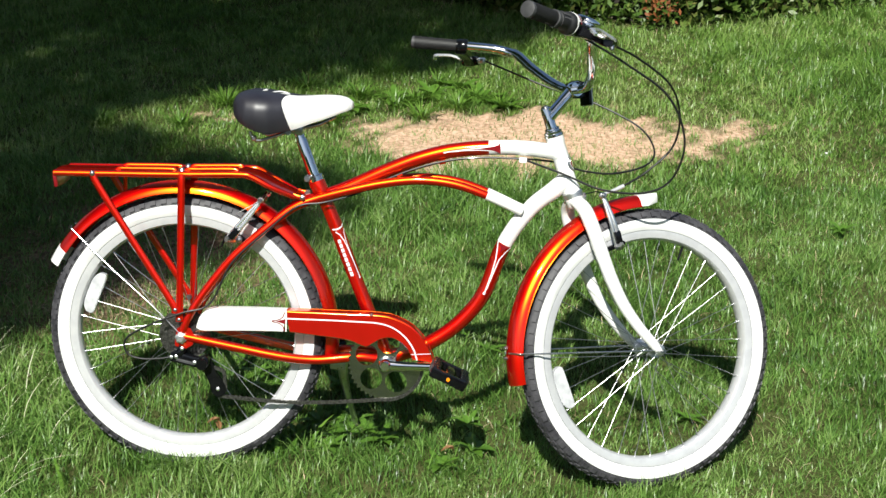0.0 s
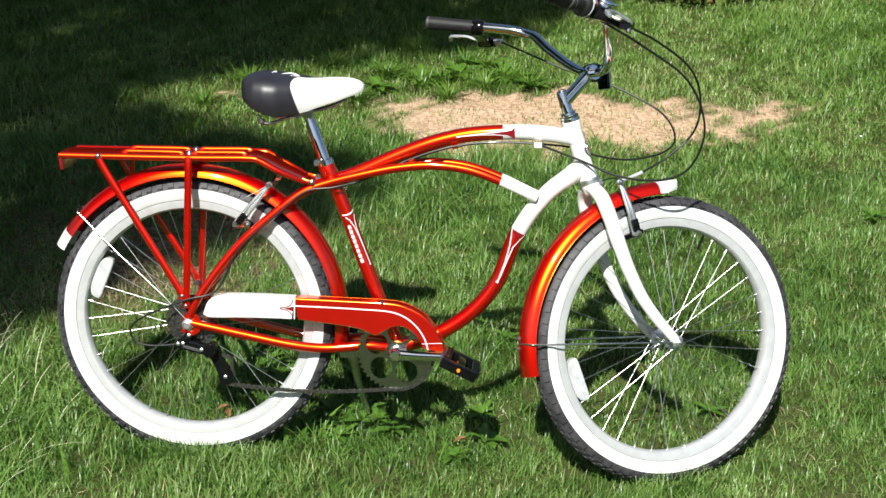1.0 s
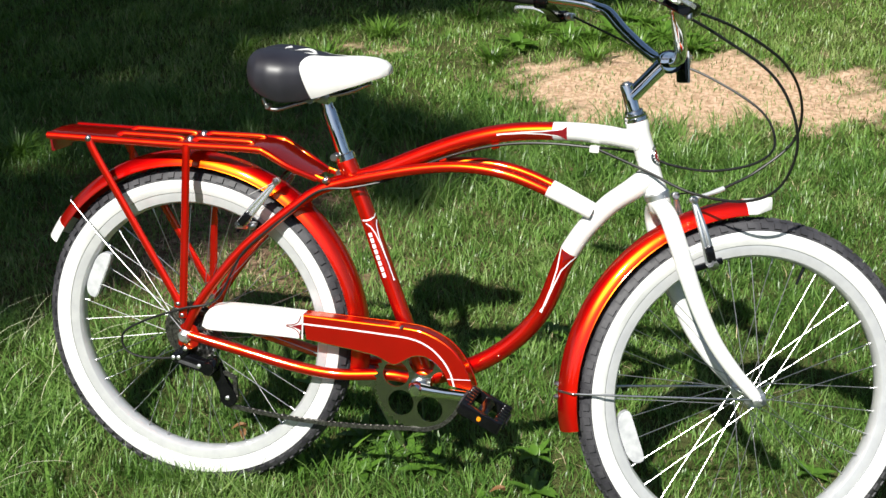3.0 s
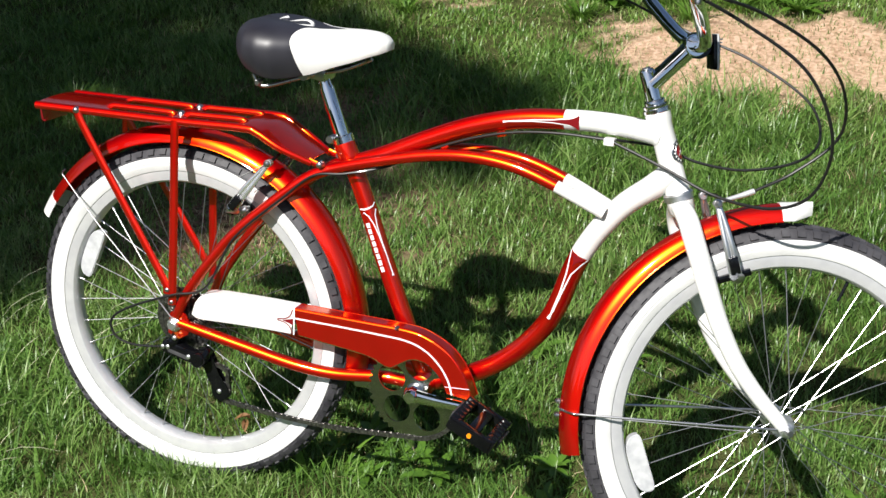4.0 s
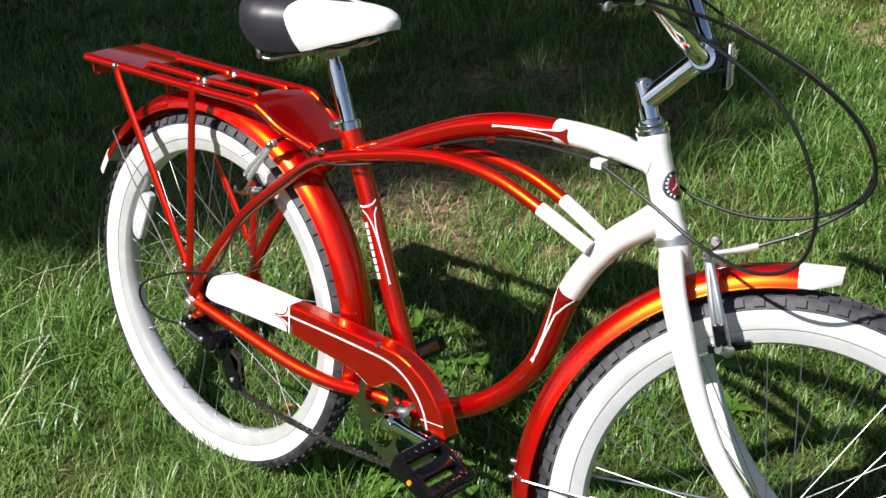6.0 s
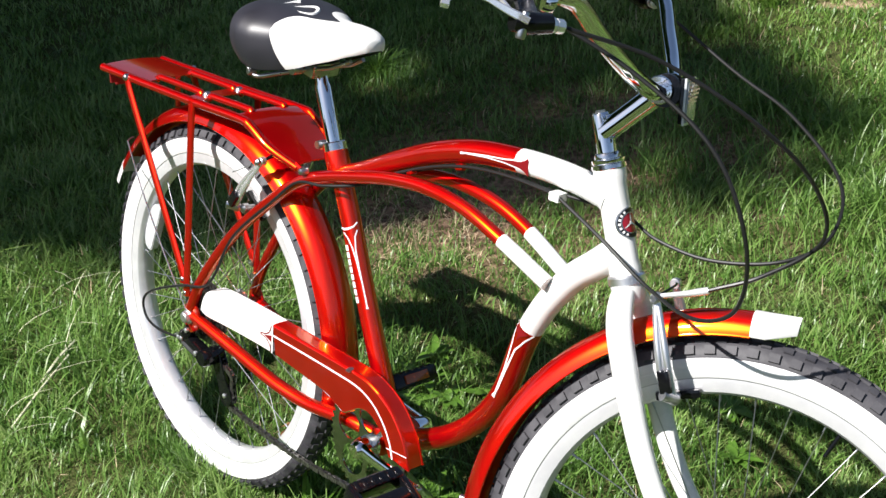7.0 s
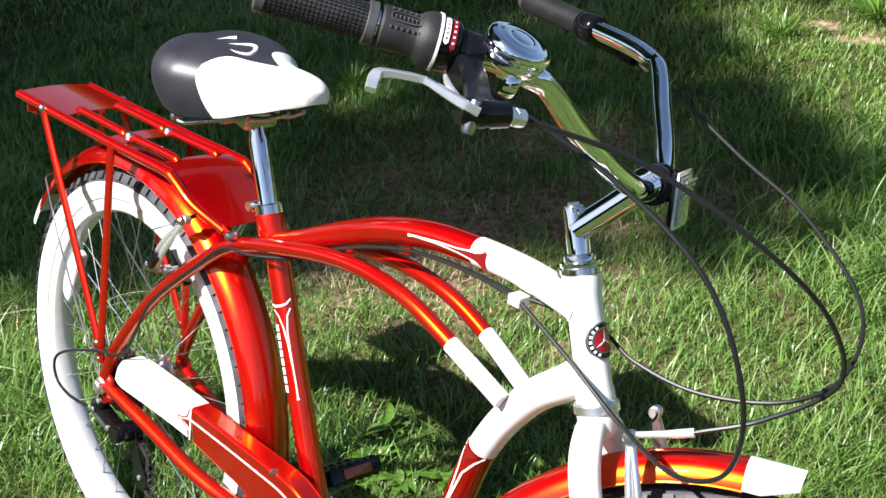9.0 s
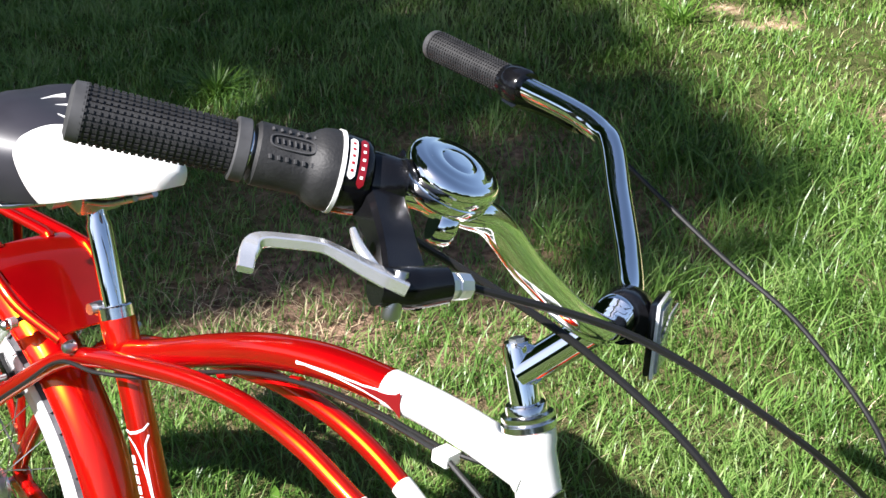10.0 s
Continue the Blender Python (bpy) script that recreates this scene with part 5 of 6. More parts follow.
rb = brake(Vector((0.112, 0.056, 0.240)), Vector((0.184, 0.052, 0.334)), Vector((0.132, 0.024, 0.238)), False, "silver rear rim brake", bright_alloy)
bike("noodle", tube([(0.184, -0.054, 0.334), (0.190, -0.020, 0.345), (0.187, 0.02, 0.344), (0.184, 0.052, 0.336)], 0.003, 10), plastic, "", False, rb)
bike("bare_cable", rod((0.184, -0.056, 0.334), (0.135, -0.075, 0.306), 0.0009, segs=6), steel, "", False, rb)
fb = brake(Vector((1.004, 0.058, 0.252)), Vector((0.964, 0.050, 0.367)), Vector((1.010, 0.024, 0.2465)), True, "silver front rim brake", satin)
near_top = STEER @ Vector((0.964, -0.048, 0.369))
bike("noodle", tube([(1.030, 0.012, 0.392), (1.010, 0.000, 0.384), near_top], [0.0048, 0.0048, 0.0036, 0.0030], 10), alloy, "bright cable guide tube", False, fb)
bike("bare_cable", tube([near_top, (STEER @ Vector((0.974, 0.0, 0.376))), (STEER @ Vector((0.964, 0.050, 0.369)))], 0.0016, 8), plastic, "", False, fb)

# ---- cables ----
def cable(pts, r=0.0025, name="cable", label="black cable housing"):
    return bike(name, tube(pts, r, 8, per=10), cable_black, label)


rx, lx = STEER @ right_exit, STEER @ left_exit
# right brake to the front brake, shifter to the frame, left brake to the frame
cable([rx, (1.037, -0.144, 0.696), (1.115, -0.069, 0.638), (1.150, 0.010, 0.565), (1.145, 0.060, 0.485), (1.085, 0.043, 0.424), (1.030, 0.012, 0.392)], 0.0026)
sx = STEER @ along(-1, 0.172) + Vector((0.014, 0.0, -0.020))
cable([sx, (1.010, -0.163, 0.684), (1.108, -0.127, 0.614), (1.152, -0.104, 0.515), (1.132, -0.075, 0.425), (1.072, -0.068, 0.389), (0.977, -0.038, 0.388), (0.885, -0.0265, 0.420), (0.792, -0.017, 0.4500)], 0.0026)
cable([lx, (0.851, 0.251, 0.598), (0.965, 0.233, 0.565), (1.075, 0.192, 0.513), (1.109, 0.135, 0.463), (1.083, 0.080, 0.433), (1.005, 0.044, 0.416), (0.930, 0.027, 0.423), (0.87, 0.027, 0.440), (0.792, -0.008, 0.4500)], 0.0024)
# under the top tube to the rear brake and the derailleur
cable([(0.792, -0.010, 0.4505), (0.705, -0.010, 0.4490), (0.625, -0.010, 0.4395), (0.547, -0.010, 0.4175), (0.468, -0.012, 0.384), (0.41, -0.016, 0.356)], 0.0022)
cable([(0.792, -0.017, 0.4505), (0.705, -0.017, 0.4505), (0.625, -0.017, 0.4415), (0.547, -0.018, 0.420), (0.47, -0.020, 0.388), (0.40, -0.022, 0.352), (0.33, -0.040, 0.333), (0.27, -0.046, 0.322), (0.21, -0.051, 0.272), (0.12, -0.063, 0.186), (0.07, -0.076, 0.088), (0.004, -0.083, 0.063), (-0.069, -0.084, 0.033), (-0.120, -0.084, 0.004), (-0.134, -0.084, -0.020), (-0.121, -0.084, -0.044), (-0.088, -0.084, -0.052), (-0.052, -0.083, -0.050), (-0.026, -0.082, -0.046)], 0.0024)
bike("cable_clip", block((0.792, -0.013, 0.4475), (0.018, 0.018, 0.012), None, 0.002), white, "white cable clip")
bike("cable_stop", turned((0.598, -0.013, 0.4335), (0.612, -0.013, 0.4375), [(0, 0.005), (1, 0.005)], 12), red)
bike("cable_stop", turned((0.50, -0.016, 0.398), (0.512, -0.016, 0.404), [(0, 0.005), (1, 0.005)], 12), red)


# ---- lawn ----
SLOPE = math.tan(radians(4.5))
rng = np.random.default_rng(7)


def soil(x, y):
    """Height of the soil, a lawn that rises gently behind the bicycle."""
    return SLOPE * y - 0.004 + 0.006 * np.sin(2.1 * x + 0.7) * np.sin(1.7 * y + 0.3)


def fuzz(x, y, k=1.0):
    """Smooth uneven values between about -1 and 1."""
    return (np.sin(1.9 * k * x + 1.3 * np.sin(1.1 * k * y + 0.4)) + np.sin(2.3 * k * y + 1.7 * np.sin(1.6 * k * x + 2.0)) + 0.6 * np.sin(5.1 * k * x - 3.3 * k * y)) / 2.2


def bare(x, y):
    """1 on the worn dry patch, 0 on the lawn."""
    u, v = x - 0.74, y - 2.41 - 0.17 * (x - 0.74)
    r = np.sqrt((u / 0.84) ** 2 + (v / 0.36) ** 2) + 0.24 * fuzz(x, y, 3.0) + 0.22 * fuzz(x + 0.3, y, 8.0) + 0.20 * fuzz(x, y + 0.7, 19.0) + 0.16 * fuzz(y, x, 41.0)
    spot = np.sqrt(((x + 0.38) / 0.22) ** 2 + ((y - 2.56) / 0.15) ** 2) + 0.40 * fuzz(x, y, 6.0) + 0.35 * fuzz(x, y, 19.0) + 0.2 * fuzz(y, x, 43.0)
    r = r + 0.9 * np.exp(-(((x + 0.16) / 0.30) ** 2 + ((y - 2.20) / 0.22) ** 2))
    return np.clip((1.12 - np.minimum(r, spot + 0.64)) / 0.30, 0, 1)


def thin(x, y):
    """1 where the turf is thin and the soil shows through, 0 where it is dense."""
    spread = np.exp(-(((x + 0.44) / 0.40) ** 2 + ((y - 0.95) / 0.32) ** 2)) + 0.7 * np.exp(-(((x + 0.25) / 0.55) ** 2 + ((y - 1.55) / 0.34) ** 2)) + 0.2 * np.exp(-(((x - 0.1) / 0.3) ** 2 + ((y - 1.0) / 0.2) ** 2))
    return np.clip(spread * (0.8 + 0.5 * fuzz(x, y, 7.0)), 0, 1)


def hedge_line(x):
    """The foot of the hedge, which bulges towards the lawn."""
    return np.interp(x, [-5, -0.6, -0.05, 0.29, 0.62, 0.83, 1.15, 1.42, 1.72, 1.97, 2.19, 2.73, 4, 7], [4.6, 4.6, 4.52, 4.48, 4.37, 4.25, 4.18, 4.04, 4.18, 4.36, 4.48, 4.70, 5.0, 5.6])


ground_mat = material("lawn_soil", (0.05, 0.05, 0.02), 0.95, spec=0.1)
n, l, b = nodes_of(ground_mat)
tc = n.new("ShaderNodeTexCoord")
t1, t2, t3 = (n.new("ShaderNodeTexNoise") for _ in range(3))
for t_, s_ in ((t1, 3.0), (t2, 55.0), (t3, 260.0)):
    t_.inputs["Scale"].default_value, t_.inputs["Detail"].default_value = s_, 5
    l.new(tc.outputs["Object"], t_.inputs["Vector"])
green = n.new("ShaderNodeValToRGB")
green.color_ramp.elements[0].color, green.color_ramp.elements[1].color = (0.036, 0.048, 0.014, 1), (0.120, 0.128, 0.046, 1)
earth = n.new("ShaderNodeValToRGB")
earth.color_ramp.elements[0].position, earth.color_ramp.elements[1].position = 0.36, 0.62
earth.color_ramp.elements[0].color, earth.color_ramp.elements[1].color = (0.48, 0.305, 0.195, 1), (0.78, 0.545, 0.39, 1)
l.new(t2.outputs[0], green.inputs[0])
l.new(t2.outputs[0], earth.inputs[0])
attr = n.new("ShaderNodeAttribute")
attr.attribute_name = "bare"
mix = n.new("ShaderNodeMix")
mix.data_type = "RGBA"
l.new(attr.outputs["Fac"], mix.inputs[0])
l.new(green.outputs[0], mix.inputs[6])
l.new(earth.outputs[0], mix.inputs[7])
worn_attr = n.new("ShaderNodeAttribute")
worn_attr.attribute_name = "worn"
brown = n.new("ShaderNodeValToRGB")
brown.color_ramp.elements[0].position, brown.color_ramp.elements[1].position = 0.36, 0.64
brown.color_ramp.elements[0].color, brown.color_ramp.elements[1].color = (0.11, 0.068, 0.045, 1), (0.36, 0.235, 0.160, 1)
l.new(t2.outputs[0], brown.inputs[0])
mix3 = n.new("ShaderNodeMix")
mix3.data_type = "RGBA"
l.new(worn_attr.outputs["Fac"], mix3.inputs[0])
l.new(mix.outputs[2], mix3.inputs[6])
l.new(brown.outputs[0], mix3.inputs[7])
lawn_attr = n.new("ShaderNodeAttribute")
lawn_attr.attribute_name = "open_lawn"
# turf colour is darkened to include the shade that blades cast on each other
turf = n.new("ShaderNodeValToRGB")
turf.color_ramp.elements[0].color, turf.color_ramp.elements[1].color = (0.026, 0.043, 0.010, 1), (0.068, 0.098, 0.021, 1)
l.new(t2.outputs[0], turf.inputs[0])
mix2 = n.new("ShaderNodeMix")
mix2.data_type = "RGBA"
l.new(lawn_attr.outputs["Fac"], mix2.inputs[0])
l.new(mix3.outputs[2], mix2.inputs[6])
l.new(turf.outputs[0], mix2.inputs[7])
l.new(mix2.outputs[2], b.inputs["Base Color"])
bp = n.new("ShaderNodeBump")
bp.inputs["Strength"].default_value, bp.inputs["Distance"].default_value = 0.9, 0.01
l.new(t3.outputs[0], bp.inputs["Height"])
l.new(bp.outputs[0], b.inputs["Normal"])


def ground_sheet():
    """One sheet: fine near the bicycle, coarse out to the horizon."""
    near_x, near_y = np.linspace(-3.5, 5.0, 171), np.linspace(-3.0, 6.0, 181)
    far = np.array([8, 14, 25, 50, 100, 200, 400.0])
    xs = np.concatenate([near_x[0] - far[::-1], near_x, near_x[-1] + far])
    ys = np.concatenate([near_y[0] - far[::-1], near_y, near_y[-1] + far])
    X, Y = np.meshgrid(xs, ys)
    Yc = np.clip(Y, -6, 12)
    Z = SLOPE * Yc - 0.004 + 0.006 * np.sin(2.1 * X + 0.7) * np.sin(1.7 * Y + 0.3)
    B = bare(X, Y)
    Z = Z + B * 0.004 * fuzz(X, Y, 12.0)
    nx = len(xs)
    idx = np.arange(len(xs) * len(ys)).reshape(len(ys), nx)
    quads = np.stack([idx[:-1, :-1], idx[:-1, 1:], idx[1:, 1:], idx[1:, :-1]], -1).reshape(-1, 4)
    me = raw_mesh("ground", np.stack([X, Y, Z], -1).reshape(-1, 3), quads)
    at = me.attributes.new("bare", "FLOAT", "POINT")
    at.data.foreach_set("value", B.reshape(-1).astype(np.float32))
    at = me.attributes.new("worn", "FLOAT", "POINT")
    at.data.foreach_set("value", np.clip(1.5 * thin(X, Y), 0, 1).reshape(-1).astype(np.float32))
    far_off = np.maximum(np.maximum(-2.2 - X, X - 2.4), np.maximum(-0.6 - Y, Y - 5.0))
    at = me.attributes.new("open_lawn", "FLOAT", "POINT")
    at.data.foreach_set("value", np.clip(far_off / 0.7, 0, 1).reshape(-1).astype(np.float32))
    me.shade_smooth()
    return me


def raw_mesh(name, verts, faces):
    """A mesh straight from arrays; all faces have the same number of corners."""
    me = bpy.data.meshes.new(name)
    k = faces.shape[1]
    me.vertices.add(len(verts))
    me.vertices.foreach_set("co", np.ascontiguousarray(verts, dtype=np.float32).reshape(-1))
    me.loops.add(faces.size)
    me.loops.foreach_set("vertex_index", np.ascontiguousarray(faces, dtype=np.int32).reshape(-1))
    me.polygons.add(len(faces))
    me.polygons.foreach_set("loop_start", np.arange(0, faces.size, k, dtype=np.int32))
    me.update(calc_edges=True)
    return me


gm = ground_sheet()
gm.materials.append(ground_mat)
tagged(new("ground", gm), "sloping lawn soil with a worn bare patch", "ground", kind="structure")


def blades(x, y, height, width, bend, segs=3, lie=None, fold=True):
    """Grass blades as tapering bent strips, one row of arrays for each blade."""
    k = len(x)
    ang = np.where(rng.random(k) < 0.3, 2.2 * np.pi * fuzz(x, y, 2.3) + 1.5 * fuzz(y, x, 9.0) + rng.normal(0, 0.7, k), rng.uniform(0, 2 * np.pi, k)) if lie is None else lie
    lean = bend * rng.uniform(0.25, 1.0, k)
    dx, dy = np.cos(ang), np.sin(ang)
    turn = ang + np.pi / 2 + rng.uniform(-0.5, 0.5, k)
    sx, sy = np.cos(turn), np.sin(turn)
    base = soil(x, y) - 0.004
    V = np.empty((k, 2 * segs + 1, 3))
    for i in range(segs + 1):
        f = i / segs
        out = height * lean * f ** 1.8
        up = height * (f - 0.35 * lean * f ** 2.2)
        wd = width * 0.5 * (1 - f) ** 0.7 * (0.75 + 0.5 * f)
        cx, cy, cz = x + dx * out, y + dy * out, base + up
        if i < segs:
            V[:, 2 * i] = np.stack([cx - sx * wd, cy - sy * wd, cz], -1)
            V[:, 2 * i + 1] = np.stack([cx + sx * wd, cy + sy * wd, cz], -1)
        else:
            V[:, 2 * i] = np.stack([cx, cy, cz], -1)
    tri = []
    for i in range(segs - 1):
        a, b_, c, d = 2 * i, 2 * i + 1, 2 * i + 3, 2 * i + 2
        tri += [(a, b_, c), (a, c, d)]
    tri.append((2 * segs - 2, 2 * segs - 1, 2 * segs))
    F = (np.array(tri)[None] + (np.arange(k) * (2 * segs + 1))[:, None, None]).reshape(-1, 3)
    return V.reshape(-1, 3), F


def scatter(count, x0, x1, y0, y1):
    return rng.uniform(x0, x1, count), rng.uniform(y0, y1, count)


def grass(name, mat, label, parts):
    vs, fs, off = [], [], 0
    for v, f in parts:
        vs.append(v)
        fs.append(f + off)
        off += len(v)
    me = raw_mesh(name, np.concatenate(vs), np.concatenate(fs))
    me.materials.append(mat)
    me.shade_smooth()
    return tagged(new(name, me), label, "grass", kind="stuff")


def lawn_part(count, box, h, w, bend, keep_bare=0.16, segs=3):
    x, y = scatter(count, *box)
    # tufts: pull some blades together
    cx, cy = scatter(max(1, count // 14), *box)
    pick = rng.integers(0, len(cx), count)
    tuft = rng.random(count) < 0.45
    x = np.where(tuft, cx[pick] + rng.normal(0, 0.012, count), x)
    y = np.where(tuft, cy[pick] + rng.normal(0, 0.012, count), y)
    keep = (rng.random(count) > bare(x, y) * (1 - keep_bare)) & (y < hedge_line(x) + 0.06)
    keep &= rng.random(count) < 0.70 + 0.24 * fuzz(x, y, 6.0) + 0.34 * fuzz(y, x, 17.0)
    keep &= rng.random(count) > 0.82 * thin(x, y)
    x, y = x[keep], y[keep]
    hh = h * rng.uniform(0.45, 1.25, len(x)) * (1 + 0.30 * fuzz(x, y, 1.6) + 0.24 * fuzz(y + 3, x, 7.0)) * (1 - 0.55 * bare(x, y))
    return blades(x, y, hh, w * rng.uniform(0.7, 1.3, len(x)), bend, segs)


def wheel_grass(count, foot, way, reach):
    """Longer blades that the mower left along the side of a wheel."""
    u = rng.normal(0, reach * 0.55, count)
    v = rng.uniform(-0.055, -0.028, count)
    x, y = foot[0] + u * math.cos(way) - v * math.sin(way), foot[1] + u * math.sin(way) + v * math.cos(way)
    return blades(x, y, rng.uniform(0.035, 0.085, count), rng.uniform(0.0025, 0.0045, count), 0.8)


FRONT_FOOT = (1.12, -0.02)
STEER_WAY = radians(24)
grass("lawn_grass", grass_mat, "short uneven green lawn grass round the bicycle", [
    lawn_part(110000, (-1.6, 2.3, -0.9, 0.2), 0.030, 0.0032, 0.9, segs=2),
    lawn_part(190000, (-2.2, 2.6, 0.2, 2.0), 0.030, 0.0034, 0.9, segs=2),
    lawn_part(60000, (-1.6, 2.3, -0.9, 0.2), 0.052, 0.0036, 1.0),
    lawn_part(110000, (-2.2, 2.6, 0.2, 2.0), 0.052, 0.0038, 1.0),
    lawn_part(26000, (-3.6, -2.1, -0.3, 2.0), 0.050, 0.0060, 1.0, segs=2),
    lawn_part(40000, (-4.5, 5.0, -4.6, -0.8), 0.050, 0.0080, 1.1, segs=2),
    lawn_part(16000, (-4.5, -1.5, -0.8, 2.0), 0.050, 0.0080, 1.1, segs=2),
    lawn_part(22000, (2.2, 5.5, -0.8, 5.0), 0.050, 0.0080, 1.1, segs=2),
    lawn_part(14000, (2.5, 3.6, 0.4, 2.2), 0.050, 0.0056, 1.1, segs=2),
    lawn_part(5500, (-0.3, 1.0, 1.35, 2.2), 0.105, 0.0046, 1.2, segs=4),
    lawn_part(9000, (-1.8, 2.4, -0.9, 2.0), 0.085, 0.0034, 1.1),
    lawn_part(9000, (-1.5, -0.30, -0.7, 0.50), 0.095, 0.0044, 1.3),
    lawn_part(6000, (0.1, 1.7, 0.9, 2.2), 0.080, 0.0042, 1.1),
    wheel_grass(520, (0.0, 0.0), 0.0, 0.20),
    wheel_grass(300, FRONT_FOOT, STEER_WAY, 0.16),
])
grass("rough_grass", far_grass_mat, "longer sunlit grass behind the worn patch", [
    lawn_part(270000, (-2.2, 3.6, 2.0, 4.9), 0.038, 0.0050, 1.0, segs=2),
    lawn_part(50000, (-2.6, 4.2, 2.0, 5.0), 0.060, 0.0046, 1.1, segs=2),
    lawn_part(16000, (1.65, 4.2, 2.5, 5.0), 0.095, 0.0052, 1.3),
    lawn_part(5000, (-3.2, 1.2, 2.9, 5.2), 0.075, 0.0058, 1.2),
])


def straw(count):
    """Dry clippings that lie on the worn patch."""
    x, y = scatter(count, -0.9, 2.2, 0.9, 3.3)
    keep = rng.random(count) < bare(x, y) * 0.85 + 0.05
    x, y = x[keep], y[keep]
    return blades(x, y, rng.uniform(0.02, 0.06, len(x)), rng.uniform(0.0015, 0.003, len(x)), 2.2, 2)


x_, y_ = scatter(6000, -2.0, 3.5, -0.8, 4.6)
xs_, ys_ = rng.normal(-0.40, 0.17, 500), rng.normal(0.82, 0.10, 500)
grass("dry_grass", dry_mat, "dry straw-coloured clippings on the worn soil", [straw(17000), blades(xs_, ys_, rng.uniform(0.02, 0.05, 500), rng.uniform(0.002, 0.004, 500), 1.8, 2), blades(x_, y_, rng.uniform(0.03, 0.05, 6000), rng.uniform(0.002, 0.004, 6000), 1.3, 2)])


# coarse tufts on and round the worn patch
TUFTS = [(-0.58, 2.45), (0.26, 2.78), (0.19, 3.25), (0.02, 2.57), (0.42, 3.11), (0.38, 2.66), (-0.45, 2.73), (-0.90, 2.43), (0.52, 2.80), (0.59, 2.93), (0.33, 2.86), (0.10, 2.90), (0.70, 2.86), (-1.25, 1.42), (-0.15, 3.0)]
rows_ = []
for tx, ty in TUFTS:
    k_ = int(rng.integers(70, 150))
    a_ = rng.uniform(0, 2 * np.pi, k_)
    d_ = np.abs(rng.normal(0, 0.035, k_))
    rows_.append(blades(tx + d_ * np.cos(a_), ty + 0.7 * d_ * np.sin(a_), rng.uniform(0.05, 0.11, k_), rng.uniform(0.005, 0.009, k_), 1.5, 4, lie=a_))
grass("coarse_tufts", weed_mat, "coarse bright green tufts growing on the worn patch", rows_)
# broad blades beside the wheels and two pale stalks lying in the lawn
rows_ = [blades(np.array([x, x + 0.012]), np.array([y, y + 0.008]), np.array([h, h * 0.7]), np.array([0.015, 0.012]), 0.7, 5, lie=np.array([a, a + 0.8])) for x, y, h, a in ((-0.268, -0.15, 0.10, 2.2), (0.215, 0.035, 0.12, 1.9), (0.246, 0.060, 0.10, 0.8), (0.290, 0.085, 0.11, 0.6), (0.081, 0.077, 0.07, 1.4))]
grass("broad_blades", weed_mat, "broad pale green grass blades beside the rear wheel", rows_)
stalks = bmesh.new()
for (x0, y0), (x1, y1) in (((-0.415, -0.22), (-0.53, -0.025)), ((-0.515, -0.10), (-0.572, 0.015))):
    tube([(x0, y0, soil(x0, y0) + 0.03), ((x0 + x1) / 2, (y0 + y1) / 2, soil(x0, y0) + 0.05), (x1, y1, soil(x1, y1) + 0.05)], [0.0028, 0.003, 0.0018], 6, stalks)
tagged(new("dry_stalks", mesh_of("dry_stalks", stalks, pale_straw)), "two pale dry stalks lying on the grass", "stalk", kind="stuff")


# tall seed stalks beside the rear wheel
x_, y_ = scatter(170, -1.3, -0.30, -0.75, 0.15)
xp_, yp_ = scatter(46, -0.95, -0.34, -0.25, 0.42)
grass("tall_grass", far_grass_mat, "long pale grass stalks beside the rear wheel", [blades(x_, y_, rng.uniform(0.10, 0.22, 170), rng.uniform(0.003, 0.006, 170), 1.1, 5)])
grass("pale_stalks", pale_straw, "pale dry grass stalks leaning beside the rear wheel", [blades(xp_, yp_, rng.uniform(0.10, 0.20, 46), rng.uniform(0.002, 0.004, 46), 1.3, 5, lie=rng.normal(0.7, 0.5, 46))])


# ---- broad-leaved weeds ----
def weed_leaf(length, width, droop):
    bm = bmesh.new()
    rows = []
    for i in range(7):
        f = i / 6
        w_ = width * math.sin(math.pi * min(1, f * 0.92 + 0.08)) ** 0.8 * (0.25 if f < 0.15 else 1)
        z = length * (0.55 * f - droop * f * f)
        r = length * f * 0.9
        rows.append([bm.verts.new((r, -w_ / 2, z + 0.12 * w_)), bm.verts.new((r, 0, z)), bm.verts.new((r, w_ / 2, z + 0.12 * w_))])
    for a, b_ in zip(rows, rows[1:]):
        bm.faces.new((a[0], a[1], b_[1], b_[0]))
        bm.faces.new((a[1], a[2], b_[2], b_[1]))
    return mesh_of("leaf", bm, weed_mat, 80)


leaf_kinds = [weed_leaf(0.085, 0.030, 0.35), weed_leaf(0.105, 0.028, 0.25), weed_leaf(0.07, 0.034, 0.45)]


def weed(count):
    ob = new("broadleaf_weed")
    for i in range(count):
        lf = new("leaf", leaf_kinds[i % 3])
        lf.parent = ob
        lf.matrix_basis = Matrix.Rotation(2 * math.pi * i / count + random.uniform(-0.3, 0.3), 4, "Z") @ Matrix.Rotation(random.uniform(-0.5, 0.2), 4, "Y") @ Matrix.Scale(random.uniform(0.7, 1.15), 4)
    return tagged(ob, "low broad-leaved weed growing in the lawn", "weed", "weeds in the lawn")


